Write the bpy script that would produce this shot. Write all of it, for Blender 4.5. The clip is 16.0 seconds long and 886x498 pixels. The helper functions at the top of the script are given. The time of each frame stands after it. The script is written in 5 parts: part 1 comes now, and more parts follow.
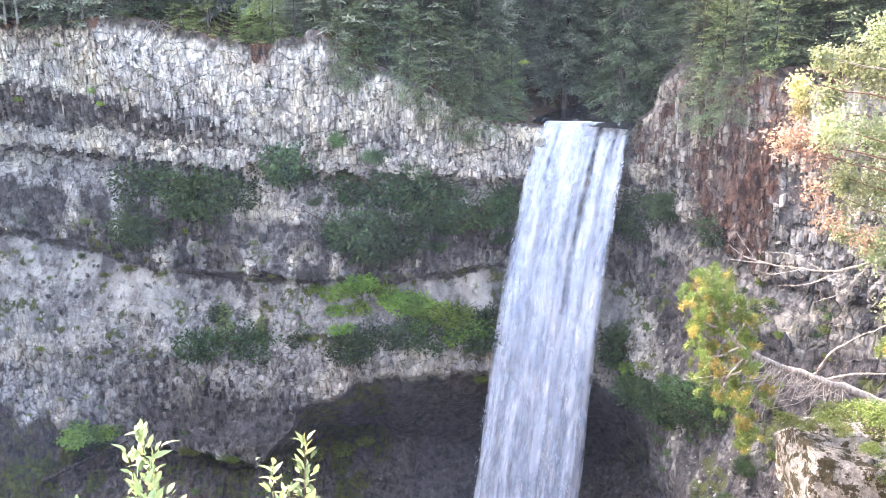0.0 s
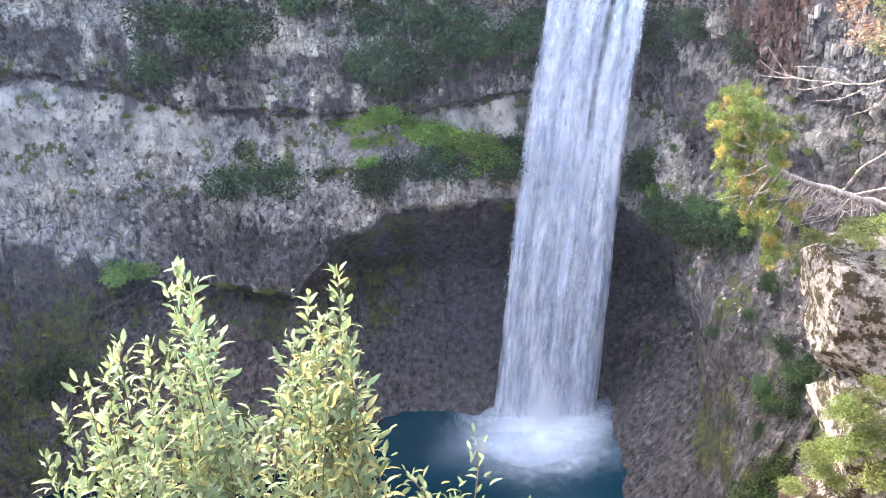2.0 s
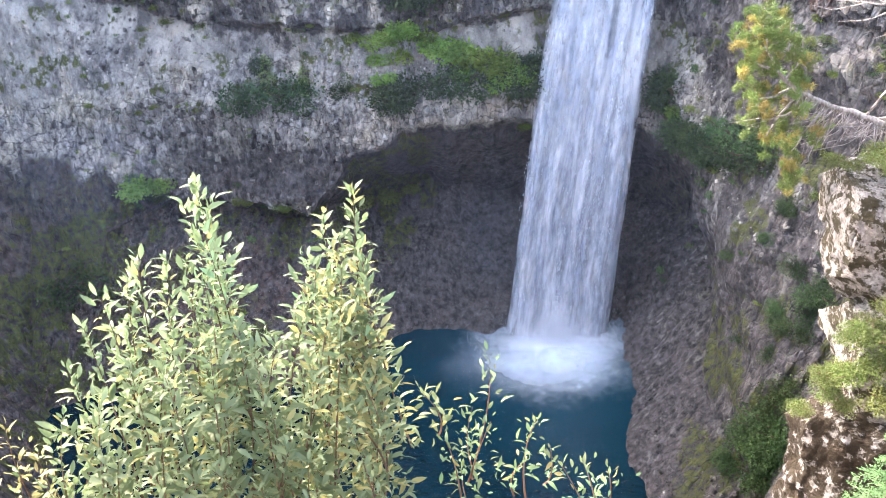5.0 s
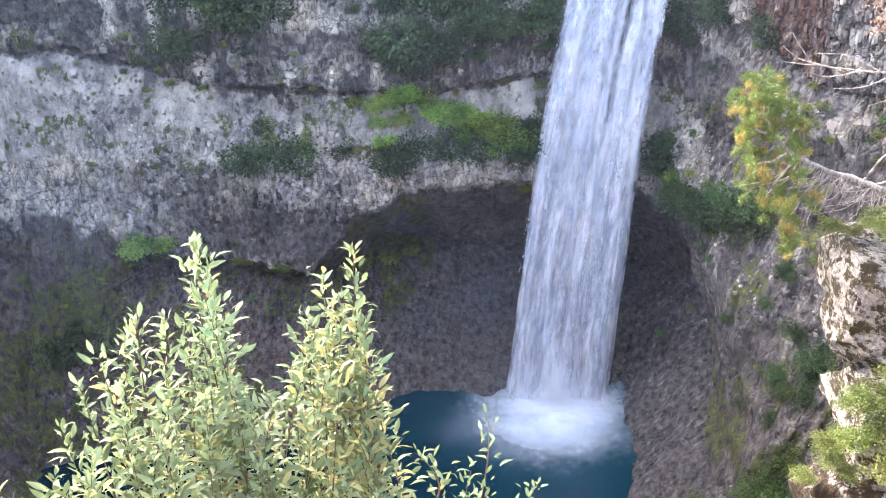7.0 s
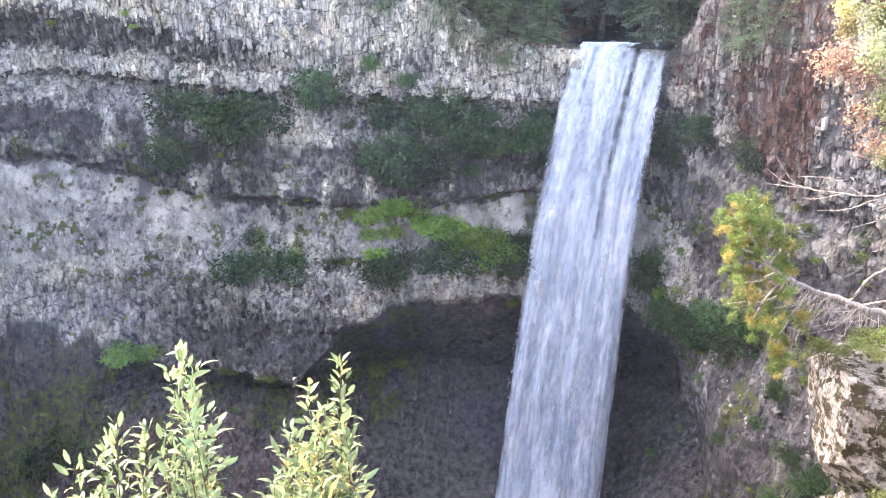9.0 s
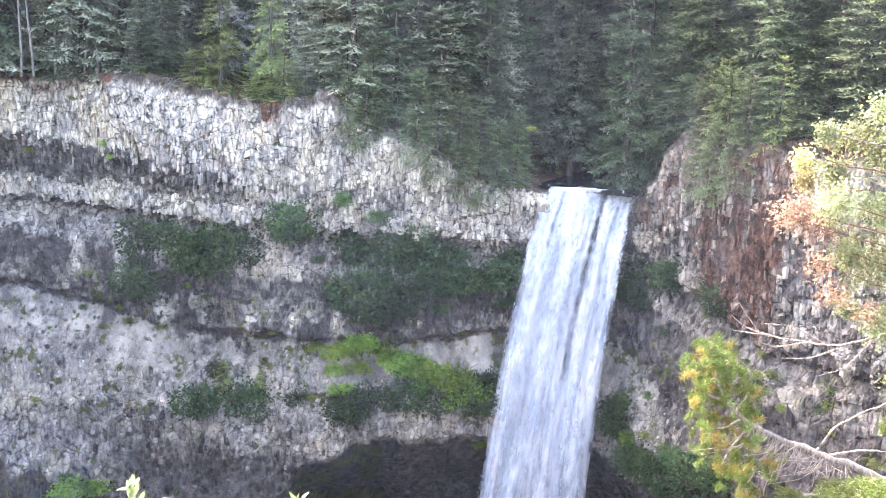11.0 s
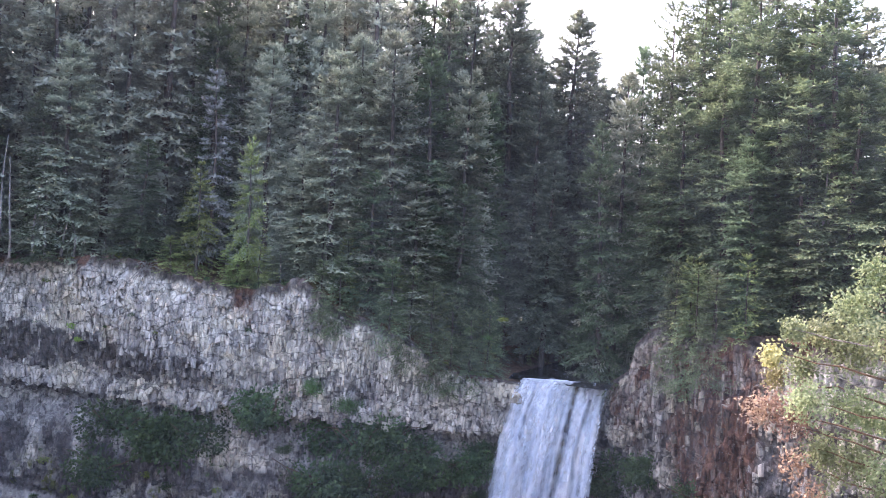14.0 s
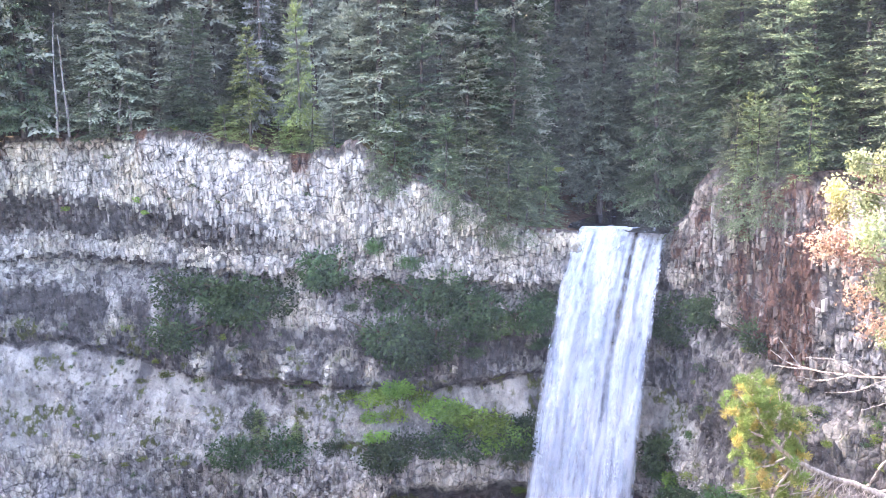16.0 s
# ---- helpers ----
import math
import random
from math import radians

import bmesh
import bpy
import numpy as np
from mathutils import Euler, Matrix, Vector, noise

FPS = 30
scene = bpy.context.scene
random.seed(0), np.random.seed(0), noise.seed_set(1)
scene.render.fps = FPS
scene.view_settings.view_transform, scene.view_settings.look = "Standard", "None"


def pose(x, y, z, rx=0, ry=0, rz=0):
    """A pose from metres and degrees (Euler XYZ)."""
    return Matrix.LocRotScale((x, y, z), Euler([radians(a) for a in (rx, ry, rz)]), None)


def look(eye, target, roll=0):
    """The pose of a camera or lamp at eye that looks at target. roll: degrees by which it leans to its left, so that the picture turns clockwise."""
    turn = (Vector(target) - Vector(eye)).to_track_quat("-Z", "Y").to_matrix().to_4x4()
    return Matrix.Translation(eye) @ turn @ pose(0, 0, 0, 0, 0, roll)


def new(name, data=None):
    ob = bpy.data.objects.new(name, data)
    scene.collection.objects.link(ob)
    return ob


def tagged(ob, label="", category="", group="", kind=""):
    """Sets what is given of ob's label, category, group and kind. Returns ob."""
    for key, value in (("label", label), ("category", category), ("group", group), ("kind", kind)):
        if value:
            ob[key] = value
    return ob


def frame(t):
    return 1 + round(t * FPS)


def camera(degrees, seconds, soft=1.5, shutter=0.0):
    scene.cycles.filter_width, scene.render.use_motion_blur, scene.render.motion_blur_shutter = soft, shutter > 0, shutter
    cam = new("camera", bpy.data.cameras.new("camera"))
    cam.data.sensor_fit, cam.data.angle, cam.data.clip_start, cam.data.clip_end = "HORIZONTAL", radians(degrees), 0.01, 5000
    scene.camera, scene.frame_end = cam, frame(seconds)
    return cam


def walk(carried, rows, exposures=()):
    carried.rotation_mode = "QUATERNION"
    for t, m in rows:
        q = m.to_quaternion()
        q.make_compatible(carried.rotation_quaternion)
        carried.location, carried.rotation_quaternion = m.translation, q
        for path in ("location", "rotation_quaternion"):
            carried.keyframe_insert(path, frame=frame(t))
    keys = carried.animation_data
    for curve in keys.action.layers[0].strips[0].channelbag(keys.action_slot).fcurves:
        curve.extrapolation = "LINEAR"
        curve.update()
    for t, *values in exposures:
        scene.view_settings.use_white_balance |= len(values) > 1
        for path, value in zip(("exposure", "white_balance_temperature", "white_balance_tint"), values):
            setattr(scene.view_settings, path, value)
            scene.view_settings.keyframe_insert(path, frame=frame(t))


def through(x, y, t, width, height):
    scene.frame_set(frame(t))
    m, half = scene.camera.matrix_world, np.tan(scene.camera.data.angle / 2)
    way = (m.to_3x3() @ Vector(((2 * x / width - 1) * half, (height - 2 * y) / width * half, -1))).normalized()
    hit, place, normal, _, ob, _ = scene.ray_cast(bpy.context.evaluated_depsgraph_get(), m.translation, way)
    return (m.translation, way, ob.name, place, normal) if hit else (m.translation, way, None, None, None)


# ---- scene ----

from mathutils.bvhtree import BVHTree

# ---- camera: it stands at the lookout and turns ----
EYE = (0.0, 0.0, 82.0)
cam = camera(52.56, 16.0, soft=1.05)
WALK = [
    (0.0, pose(*EYE, 74.33, -0.08, 0.48)), (0.5, pose(*EYE, 72.76, 0.48, 1.33)),
    (1.0, pose(*EYE, 70.48, 1.27, 1.17)), (1.5, pose(*EYE, 66.60, 2.11, 1.30)),
    (2.0, pose(*EYE, 63.48, 2.39, 1.27)), (2.5, pose(*EYE, 60.37, 2.87, 1.80)),
    (3.0, pose(*EYE, 59.01, 2.84, 1.90)), (3.5, pose(*EYE, 58.39, 2.75, 1.85)),
    (5.8, pose(*EYE, 58.45, 1.98, 2.77)), (6.0, pose(*EYE, 58.80, 2.03, 2.80)),
    (6.5, pose(*EYE, 60.35, 1.93, 2.90)), (7.0, pose(*EYE, 62.30, 1.69, 2.74)),
    (7.5, pose(*EYE, 63.98, 1.26, 2.82)), (8.0, pose(*EYE, 65.75, 0.84, 2.58)),
    (8.5, pose(*EYE, 67.67, 0.66, 2.56)), (10.8, pose(*EYE, 77.11, -1.53, 1.43)),
    (11.0, pose(*EYE, 78.27, -1.73, 1.06)), (11.5, pose(*EYE, 81.29, -1.73, 0.41)),
    (12.0, pose(*EYE, 83.93, -2.42, -0.15)), (12.5, pose(*EYE, 85.82, -2.81, -0.65)),
    (13.0, pose(*EYE, 88.32, -3.32, -1.20)), (13.5, pose(*EYE, 90.19, -3.54, -1.10)),
    (14.0, pose(*EYE, 90.39, -2.97, -0.61)), (14.5, pose(*EYE, 90.00, -2.70, 0.00)),
    (15.0, pose(*EYE, 88.05, -2.39, 1.29)), (15.5, pose(*EYE, 84.22, -1.01, 0.38)),
    (16.0, pose(*EYE, 81.07, 0.56, 2.69)),
]
EXPOSURES = [(0.0, 4.15, 6950, 16), (1.0, 4.0, 6950, 16), (2.5, 3.88, 6600, 14), (7.0, 3.92, 6650, 15), (8.5, 3.95, 6850, 17), (11.5, 4.25, 6950, 16), (12.5, 3.65, 6700, 20),
             (13.0, 3.2, 6350, 22), (13.5, 3.15, 6300, 22), (15.0, 3.12, 6300, 22), (15.5, 3.2, 6350, 21), (16.0, 4.25, 6550, 21)]
walk(cam, WALK, EXPOSURES)

# ---- world and sun ----
SUN_AZ, SUN_EL = -40.0, 36.0      # degrees clockwise from +y, and above the horizon
world = bpy.data.worlds.new("world")
scene.world = world
world.use_nodes = True
wn = world.node_tree.nodes
sky = wn.new("ShaderNodeTexSky")
sky.sky_type, sky.sun_disc = "NISHITA", False
sky.sun_elevation, sky.sun_rotation = radians(SUN_EL), radians(SUN_AZ)
sky.dust_density = 6.0
wn["Background"].inputs["Strength"].default_value = 0.15
world.node_tree.links.new(sky.outputs[0], wn["Background"].inputs["Color"])
sun_dir = Vector((math.sin(radians(SUN_AZ)) * math.cos(radians(SUN_EL)),
                  math.cos(radians(SUN_AZ)) * math.cos(radians(SUN_EL)), math.sin(radians(SUN_EL))))
sun = new("sun", bpy.data.lights.new("sun", "SUN"))
sun.data.energy, sun.data.angle, sun.data.color = 0.85, radians(1.5), (1.0, 0.955, 0.89)
sun.matrix_world = look(sun_dir * 300, (0, 0, 0))


# ---- node helpers ----
class Mat:
    """A principled material with a few shorthands for its nodes."""

    def __init__(self, name, rough=0.9, spec=0.3):
        self.m = bpy.data.materials.new(name)
        self.m.use_nodes = True
        self.t = self.m.node_tree
        self.p = self.t.nodes["Principled BSDF"]
        self.p.inputs["Roughness"].default_value = rough
        self.p.inputs["Specular IOR Level"].default_value = spec
        self.co = None

    def n(self, kind, **sets):
        nd = self.t.nodes.new("ShaderNode" + kind)
        for key, value in sets.items():
            nd.inputs[key.replace("_", " ")].default_value = value
        return nd

    def link(self, a, b):
        self.t.links.new(a, b)

    def coords(self, scale=(1, 1, 1), local=False):
        if local:
            src = self.n("TexCoord").outputs["Object"]
        else:
            src = self.n("NewGeometry").outputs["Position"]
        mp = self.n("Mapping", Scale=scale)
        self.link(src, mp.inputs["Vector"])
        return mp.outputs[0]

    def noise(self, scale, detail=5.0, stretch=(1, 1, 1), rough=0.6, local=False):
        nz = self.n("TexNoise", Scale=scale, Detail=detail, Roughness=rough)
        self.link(self.coords(stretch, local), nz.inputs["Vector"])
        return nz.outputs["Fac"]

    def ramp(self, fac, lo, hi):
        mr = self.n("MapRange", From_Min=lo, From_Max=hi)
        mr.clamp = True
        self.link(fac, mr.inputs["Value"])
        return mr.outputs[0]

    def mix(self, fac, a, b):
        mx = self.t.nodes.new("ShaderNodeMix")
        mx.data_type = "RGBA"
        for sock, val in ((mx.inputs[0], fac), (mx.inputs[6], a), (mx.inputs[7], b)):
            if isinstance(val, (tuple, float, int)):
                sock.default_value = (*val, 1) if isinstance(val, tuple) else val
            else:
                self.link(val, sock)
        return mx.outputs[2]

    def math(self, op, a, b=0.5):
        nd = self.t.nodes.new("ShaderNodeMath")
        nd.operation = op
        for sock, val in zip(nd.inputs, (a, b)):
            if isinstance(val, (float, int)):
                sock.default_value = val
            else:
                self.link(val, sock)
        return nd.outputs[0]

    def bump(self, height, strength, distance):
        b = self.n("Bump", Strength=strength, Distance=distance)
        self.link(height, b.inputs["Height"])
        self.link(b.outputs[0], self.p.inputs["Normal"])

    def color(self, c):
        if isinstance(c, tuple):
            self.p.inputs["Base Color"].default_value = (*c, 1)
        else:
            self.link(c, self.p.inputs["Base Color"])
        return self


def leaf_material(name, dark, light, through=0.35, rough=0.55):
    """Foliage: each leaf has its own shade, and light shines through it."""
    k = Mat(name, rough, 0.3)
    rnd = k.n("NewGeometry").outputs["Random Per Island"]
    obj = k.n("ObjectInfo").outputs["Random"]
    c = k.mix(k.ramp(rnd, -0.25, 1.2), dark, light)
    c = k.mix(k.ramp(k.noise(0.35, 3.0), 0.35, 0.7), c, tuple(0.72 * a for a in dark))
    hsv = k.n("HueSaturation")
    k.link(c, hsv.inputs["Color"])
    k.link(k.math("ADD", k.math("MULTIPLY", obj, 0.5), 0.75), hsv.inputs["Value"])
    k.link(k.math("ADD", k.math("MULTIPLY", obj, 0.04), 0.48), hsv.inputs["Hue"])
    k.color(hsv.outputs[0])
    tr = k.n("BsdfTranslucent")
    k.link(hsv.outputs[0], tr.inputs["Color"])
    ms = k.n("MixShader", Fac=through)
    k.link(k.p.outputs[0], ms.inputs[1])
    k.link(tr.outputs[0], ms.inputs[2])
    k.link(ms.outputs[0], k.t.nodes["Material Output"].inputs["Surface"])
    return k.m


def needle_material(name, dark, light, through=0.4):
    """Conifer needles: paler young tips, and shade painted dark inside the bough."""
    k = Mat(name, 0.6, 0.3)
    rnd = k.n("NewGeometry").outputs["Random Per Island"]
    obj = k.n("ObjectInfo").outputs["Random"]
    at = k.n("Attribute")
    at.attribute_name = "tip_tone"
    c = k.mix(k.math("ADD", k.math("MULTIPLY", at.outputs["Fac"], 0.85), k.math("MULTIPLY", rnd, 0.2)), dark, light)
    hsv = k.n("HueSaturation")
    k.link(c, hsv.inputs["Color"])
    k.link(k.math("ADD", k.math("MULTIPLY", obj, 0.5), 0.75), hsv.inputs["Value"])
    k.link(k.math("ADD", k.math("MULTIPLY", obj, 0.04), 0.48), hsv.inputs["Hue"])
    k.color(hsv.outputs[0])
    tr = k.n("BsdfTranslucent")
    k.link(hsv.outputs[0], tr.inputs["Color"])
    ms = k.n("MixShader", Fac=through)
    k.link(k.p.outputs[0], ms.inputs[1])
    k.link(tr.outputs[0], ms.inputs[2])
    k.link(ms.outputs[0], k.t.nodes["Material Output"].inputs["Surface"])
    return k.m


def bark_material(name, dark, light, scale=6.0):
    k = Mat(name, 0.9, 0.2)
    f = k.noise(scale, 6.0, (1, 1, 0.2))
    k.color(k.mix(k.ramp(f, 0.35, 0.7), dark, light))
    k.bump(f, 0.6, 0.03)
    return k.m


def rock_material():
    """Basalt, tuff, moss, lichen and soil, mixed by the bands of the cliff."""
    k = Mat("cliff_rock", 0.92, 0.2)
    at = k.n("Attribute")
    at.attribute_name = "bands"
    sep = k.n("SeparateColor")
    k.link(at.outputs["Color"], sep.inputs[0])
    pale, moss, rust = sep.outputs[0], sep.outputs[1], sep.outputs[2]
    dust = at.outputs["Alpha"]
    streak = k.noise(0.55, 7.0, (1.5, 1.5, 0.16), 0.62)
    fine = k.noise(1.1, 8.0, (1, 1, 0.8), 0.64)
    grit = k.noise(6.0, 5.0, (1, 1, 0.8), 0.65)
    blot = k.noise(0.13, 5.0)

    def joints(scale, stretch, feature):
        """Cells of the broken columns: their edges, or a tone for each."""
        bend = k.n("TexNoise", Scale=0.5, Detail=3.0)
        add = k.n("VectorMath")
        add.operation = "MULTIPLY_ADD"
        k.link(k.coords((1, 1, 1)), bend.inputs["Vector"])
        k.link(bend.outputs["Color"], add.inputs[0])
        add.inputs[1].default_value = (0.9, 0.9, 2.0)
        k.link(k.n("NewGeometry").outputs["Position"], add.inputs[2])
        mp = k.n("Mapping", Scale=stretch)
        k.link(add.outputs[0], mp.inputs["Vector"])
        vo = k.n("TexVoronoi", Scale=scale)
        vo.feature = feature
        k.link(mp.outputs[0], vo.inputs["Vector"])
        return vo.outputs["Distance" if feature == "DISTANCE_TO_EDGE" else "Color"]

    edge = joints(1.35, (1, 1, 0.30), "DISTANCE_TO_EDGE")
    cell = k.n("SeparateColor")
    k.link(joints(1.35, (1, 1, 0.30), "F1"), cell.inputs[0])
    slab = joints(0.42, (0.55, 0.55, 1.5), "DISTANCE_TO_EDGE")
    hard = k.math("MULTIPLY", k.math("SUBTRACT", 1.0, dust), k.math("ADD", k.math("MULTIPLY", k.ramp(pale, 0.15, 0.6), 0.6), 0.4))
    crack = k.math("MULTIPLY", k.ramp(k.math("ADD", edge, k.math("MULTIPLY", k.math("SUBTRACT", fine, 0.5), 0.22)), 0.085, 0.0), hard)
    # dark lines along slab edges paint the shade under overhanging column ends
    ledge = k.math("MULTIPLY", k.ramp(k.math("ADD", slab, k.math("MULTIPLY", k.math("SUBTRACT", fine, 0.5), 0.2)), 0.045, 0.0), hard)
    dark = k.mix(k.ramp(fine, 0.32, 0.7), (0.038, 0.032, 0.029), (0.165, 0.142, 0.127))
    light = k.mix(k.ramp(streak, 0.36, 0.64), (0.37, 0.33, 0.295), (0.75, 0.675, 0.57))
    light = k.mix(k.math("MULTIPLY", k.ramp(fine, 0.50, 0.36), 0.55), light, (0.13, 0.12, 0.12))
    stain = k.noise(0.30, 6.0, (1.4, 1.4, 0.22), 0.6)
    light = k.mix(k.math("MULTIPLY", k.ramp(stain, 0.50, 0.36), 0.4), light, (0.15, 0.135, 0.125))
    light = k.mix(k.math("MULTIPLY", k.ramp(blot, 0.46, 0.62), 0.6), light, (0.74, 0.64, 0.46))
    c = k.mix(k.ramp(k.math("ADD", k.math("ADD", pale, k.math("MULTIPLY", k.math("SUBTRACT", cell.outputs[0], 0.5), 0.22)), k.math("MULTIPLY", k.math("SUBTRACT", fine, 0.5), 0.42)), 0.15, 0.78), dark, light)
    ash = k.mix(k.ramp(k.noise(0.22, 9.0, (1, 1, 0.6), 0.66), 0.38, 0.60), (0.118, 0.105, 0.096), (0.47, 0.42, 0.355))
    c = k.mix(k.ramp(k.math("ADD", dust, k.math("MULTIPLY", k.math("SUBTRACT", fine, 0.5), 1.2)), 0.3, 0.7), c, ash)
    soil = k.mix(k.ramp(fine, 0.3, 0.7), (0.055, 0.028, 0.020), (0.17, 0.088, 0.058))
    c = k.mix(k.ramp(k.math("MULTIPLY", rust, k.math("ADD", k.ramp(streak, 0.3, 0.65), 0.2)), 0.2, 0.85), c, soil)
    c = k.mix(k.math("MULTIPLY", crack, 0.38), c, (0.030, 0.027, 0.028))
    c = k.mix(k.math("MULTIPLY", ledge, 0.7), c, (0.028, 0.024, 0.024))
    green = k.mix(k.ramp(fine, 0.3, 0.7), (0.028, 0.030, 0.012), (0.12, 0.125, 0.042))
    c = k.mix(k.ramp(k.math("MULTIPLY", moss, k.math("ADD", k.ramp(fine, 0.38, 0.6), 0.2)), 0.3, 0.75), c, green)
    c = k.mix(k.math("MULTIPLY", k.ramp(grit, 0.50, 0.32), 0.22), c, (0.03, 0.027, 0.027))
    isle = k.math("FRACT", k.math("ADD", k.n("NewGeometry").outputs["Random Per Island"], k.n("ObjectInfo").outputs["Random"]))
    tone = k.n("HueSaturation")
    k.link(c, tone.inputs["Color"])
    k.link(k.math("ADD", k.math("MULTIPLY", isle, 0.36), 0.82), tone.inputs["Value"])
    k.color(tone.outputs[0])
    height = k.math("ADD", k.math("MULTIPLY", k.math("ADD", k.ramp(edge, 0.0, 0.16), cell.outputs[1]), hard), k.math("ADD", k.math("MULTIPLY", fine, 0.8), k.math("MULTIPLY", grit, 0.25)))
    k.bump(height, 0.8, 0.45)
    return k.m


def near_rock_material(name, lo, hi, brown):
    """Pale weathered rock, overgrown with dark moss from lo to hi of its pattern."""
    k = Mat(name, 0.9, 0.25)
    f = k.noise(12.0, 10.0, (1, 1, 0.7), 0.75)
    g = k.noise(4.6, 8.0, (1, 1, 1), 0.7)
    c = k.mix(k.ramp(f, 0.35, 0.62), (0.14, 0.132, 0.128), (0.36, 0.348, 0.34))
    c = k.mix(k.math("MULTIPLY", k.ramp(k.noise(16.0, 8.0), 0.56, 0.42), 0.5), c, (0.07, 0.06, 0.05))
    c = k.mix(k.ramp(k.math("ADD", g, k.math("MULTIPLY", f, 0.35)), lo, hi), c, brown)
    k.color(c)
    k.bump(f, 0.9, 0.12)
    return k.m


def ground_material():
    k = Mat("forest_floor", 0.95, 0.15)
    f = k.noise(1.5, 8.0)
    g = k.noise(0.25, 4.0)
    c = k.mix(k.ramp(f, 0.3, 0.7), (0.05, 0.028, 0.018), (0.19, 0.115, 0.075))
    c = k.mix(k.ramp(g, 0.52, 0.68), c, (0.05, 0.06, 0.02))
    k.color(c)
    k.bump(f, 0.8, 0.2)
    return k.m


def pool_material():
    """Teal plunge pool with foam where the fall strikes it."""
    k = Mat("pool_water", 0.12, 0.5)
    geo = k.n("NewGeometry").outputs["Position"]
    dist = k.n("VectorMath")
    dist.operation = "DISTANCE"
    dist.inputs[1].default_value = (9.2, 107.6, 0.0)
    k.link(geo, dist.inputs[0])
    d = k.math("ADD", dist.outputs["Value"], k.math("ADD", k.math("MULTIPLY", k.noise(0.22, 6.0), 9.0), k.math("MULTIPLY", k.noise(0.9, 5.0), 5.0)))
    foam = k.math("POWER", k.ramp(d, 24.0, 10.0), 2.2)
    deep = k.mix(k.ramp(d, 14.0, 38.0), (0.008, 0.050, 0.068), (0.003, 0.020, 0.030))
    k.color(k.mix(foam, deep, (0.86, 0.9, 0.93)))
    k.link(k.math("ADD", k.math("MULTIPLY", foam, 0.6), 0.12), k.p.inputs["Roughness"])
    k.bump(k.noise(0.9, 4.0), 0.25, 0.3)
    return k.m


def fall_material(name, lo, hi):
    """White water: streaks along the flow, torn open where it is thin."""
    k = Mat(name, 0.6, 0.3)
    uv = k.n("UVMap")
    uv.uv_map = "flow"

    def streaks(sx, sy, detail):
        mp = k.n("Mapping", Scale=(sx, sy, 1))
        k.link(uv.outputs[0], mp.inputs["Vector"])
        nz = k.n("TexNoise", Scale=1.0, Detail=detail, Roughness=0.65)
        k.link(mp.outputs[0], nz.inputs["Vector"])
        return nz.outputs["Fac"]

    a, b = streaks(8, 2.0, 5.0), streaks(22, 11.0, 6.0)
    k.color(k.mix(k.ramp(k.math("ADD", k.math("MULTIPLY", b, 0.45), k.math("MULTIPLY", a, 0.55)), 0.38, 0.60), (0.33, 0.38, 0.49), (0.92, 0.93, 0.95)))
    tr = k.n("BsdfTranslucent", Color=(0.85, 0.9, 0.97, 1))
    ms = k.n("MixShader", Fac=0.35)
    k.link(k.p.outputs[0], ms.inputs[1])
    k.link(tr.outputs[0], ms.inputs[2])
    thick = k.n("Attribute")
    thick.attribute_name = "thick"
    al = k.math("ADD", thick.outputs["Fac"], k.math("ADD", k.math("MULTIPLY", a, 0.9), k.math("MULTIPLY", b, 0.7)))
    al = k.ramp(al, lo, hi)
    ms2 = k.n("MixShader")
    k.link(al, ms2.inputs[0])
    k.link(k.n("BsdfTransparent").outputs[0], ms2.inputs[1])
    k.link(ms.outputs[0], ms2.inputs[2])
    k.link(ms2.outputs[0], k.t.nodes["Material Output"].inputs["Surface"])
    k.bump(k.math("ADD", a, b), 0.5, 0.4)
    return k.m


M_ROCK, M_NEAR, M_GROUND, M_POOL = rock_material(), near_rock_material("pale_rock", 0.655, 0.71, (0.034, 0.029, 0.016)), ground_material(), pool_material()
M_MOSSY = near_rock_material("mossy_rock", 0.57, 0.64, (0.022, 0.015, 0.008))
M_FALL, M_VEIL = fall_material("falling_water", 0.7, 1.3), fall_material("thin_falling_water", 1.1, 1.8)
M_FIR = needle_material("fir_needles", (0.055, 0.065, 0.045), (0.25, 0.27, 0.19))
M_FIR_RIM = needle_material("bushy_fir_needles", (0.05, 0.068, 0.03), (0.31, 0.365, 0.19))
# paler needle copy: haze over the western forest is put into its colour
M_FIR_HAZE = needle_material("hazed_fir_needles", (0.17, 0.18, 0.135), (0.52, 0.535, 0.40))
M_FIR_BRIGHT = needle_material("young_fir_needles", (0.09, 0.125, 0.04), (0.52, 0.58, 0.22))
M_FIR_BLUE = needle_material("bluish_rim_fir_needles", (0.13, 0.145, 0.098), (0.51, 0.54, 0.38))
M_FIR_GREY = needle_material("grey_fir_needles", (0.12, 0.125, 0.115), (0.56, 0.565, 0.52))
# darker than M_FIR_BLUE, in place of weaker sun on the eastern firs
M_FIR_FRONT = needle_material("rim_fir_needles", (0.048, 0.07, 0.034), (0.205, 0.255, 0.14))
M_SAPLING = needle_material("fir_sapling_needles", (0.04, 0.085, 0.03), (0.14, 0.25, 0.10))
M_CRAG_LEAF = leaf_material("sunlit_shrub_leaves", (0.07, 0.105, 0.025), (0.23, 0.29, 0.085), 0.4)
M_GREEN = leaf_material("green_shrub_leaves", (0.045, 0.085, 0.025), (0.17, 0.26, 0.08), 0.3)
M_SHRUB = leaf_material("shrub_leaves", (0.035, 0.062, 0.022), (0.13, 0.18, 0.065), 0.28)
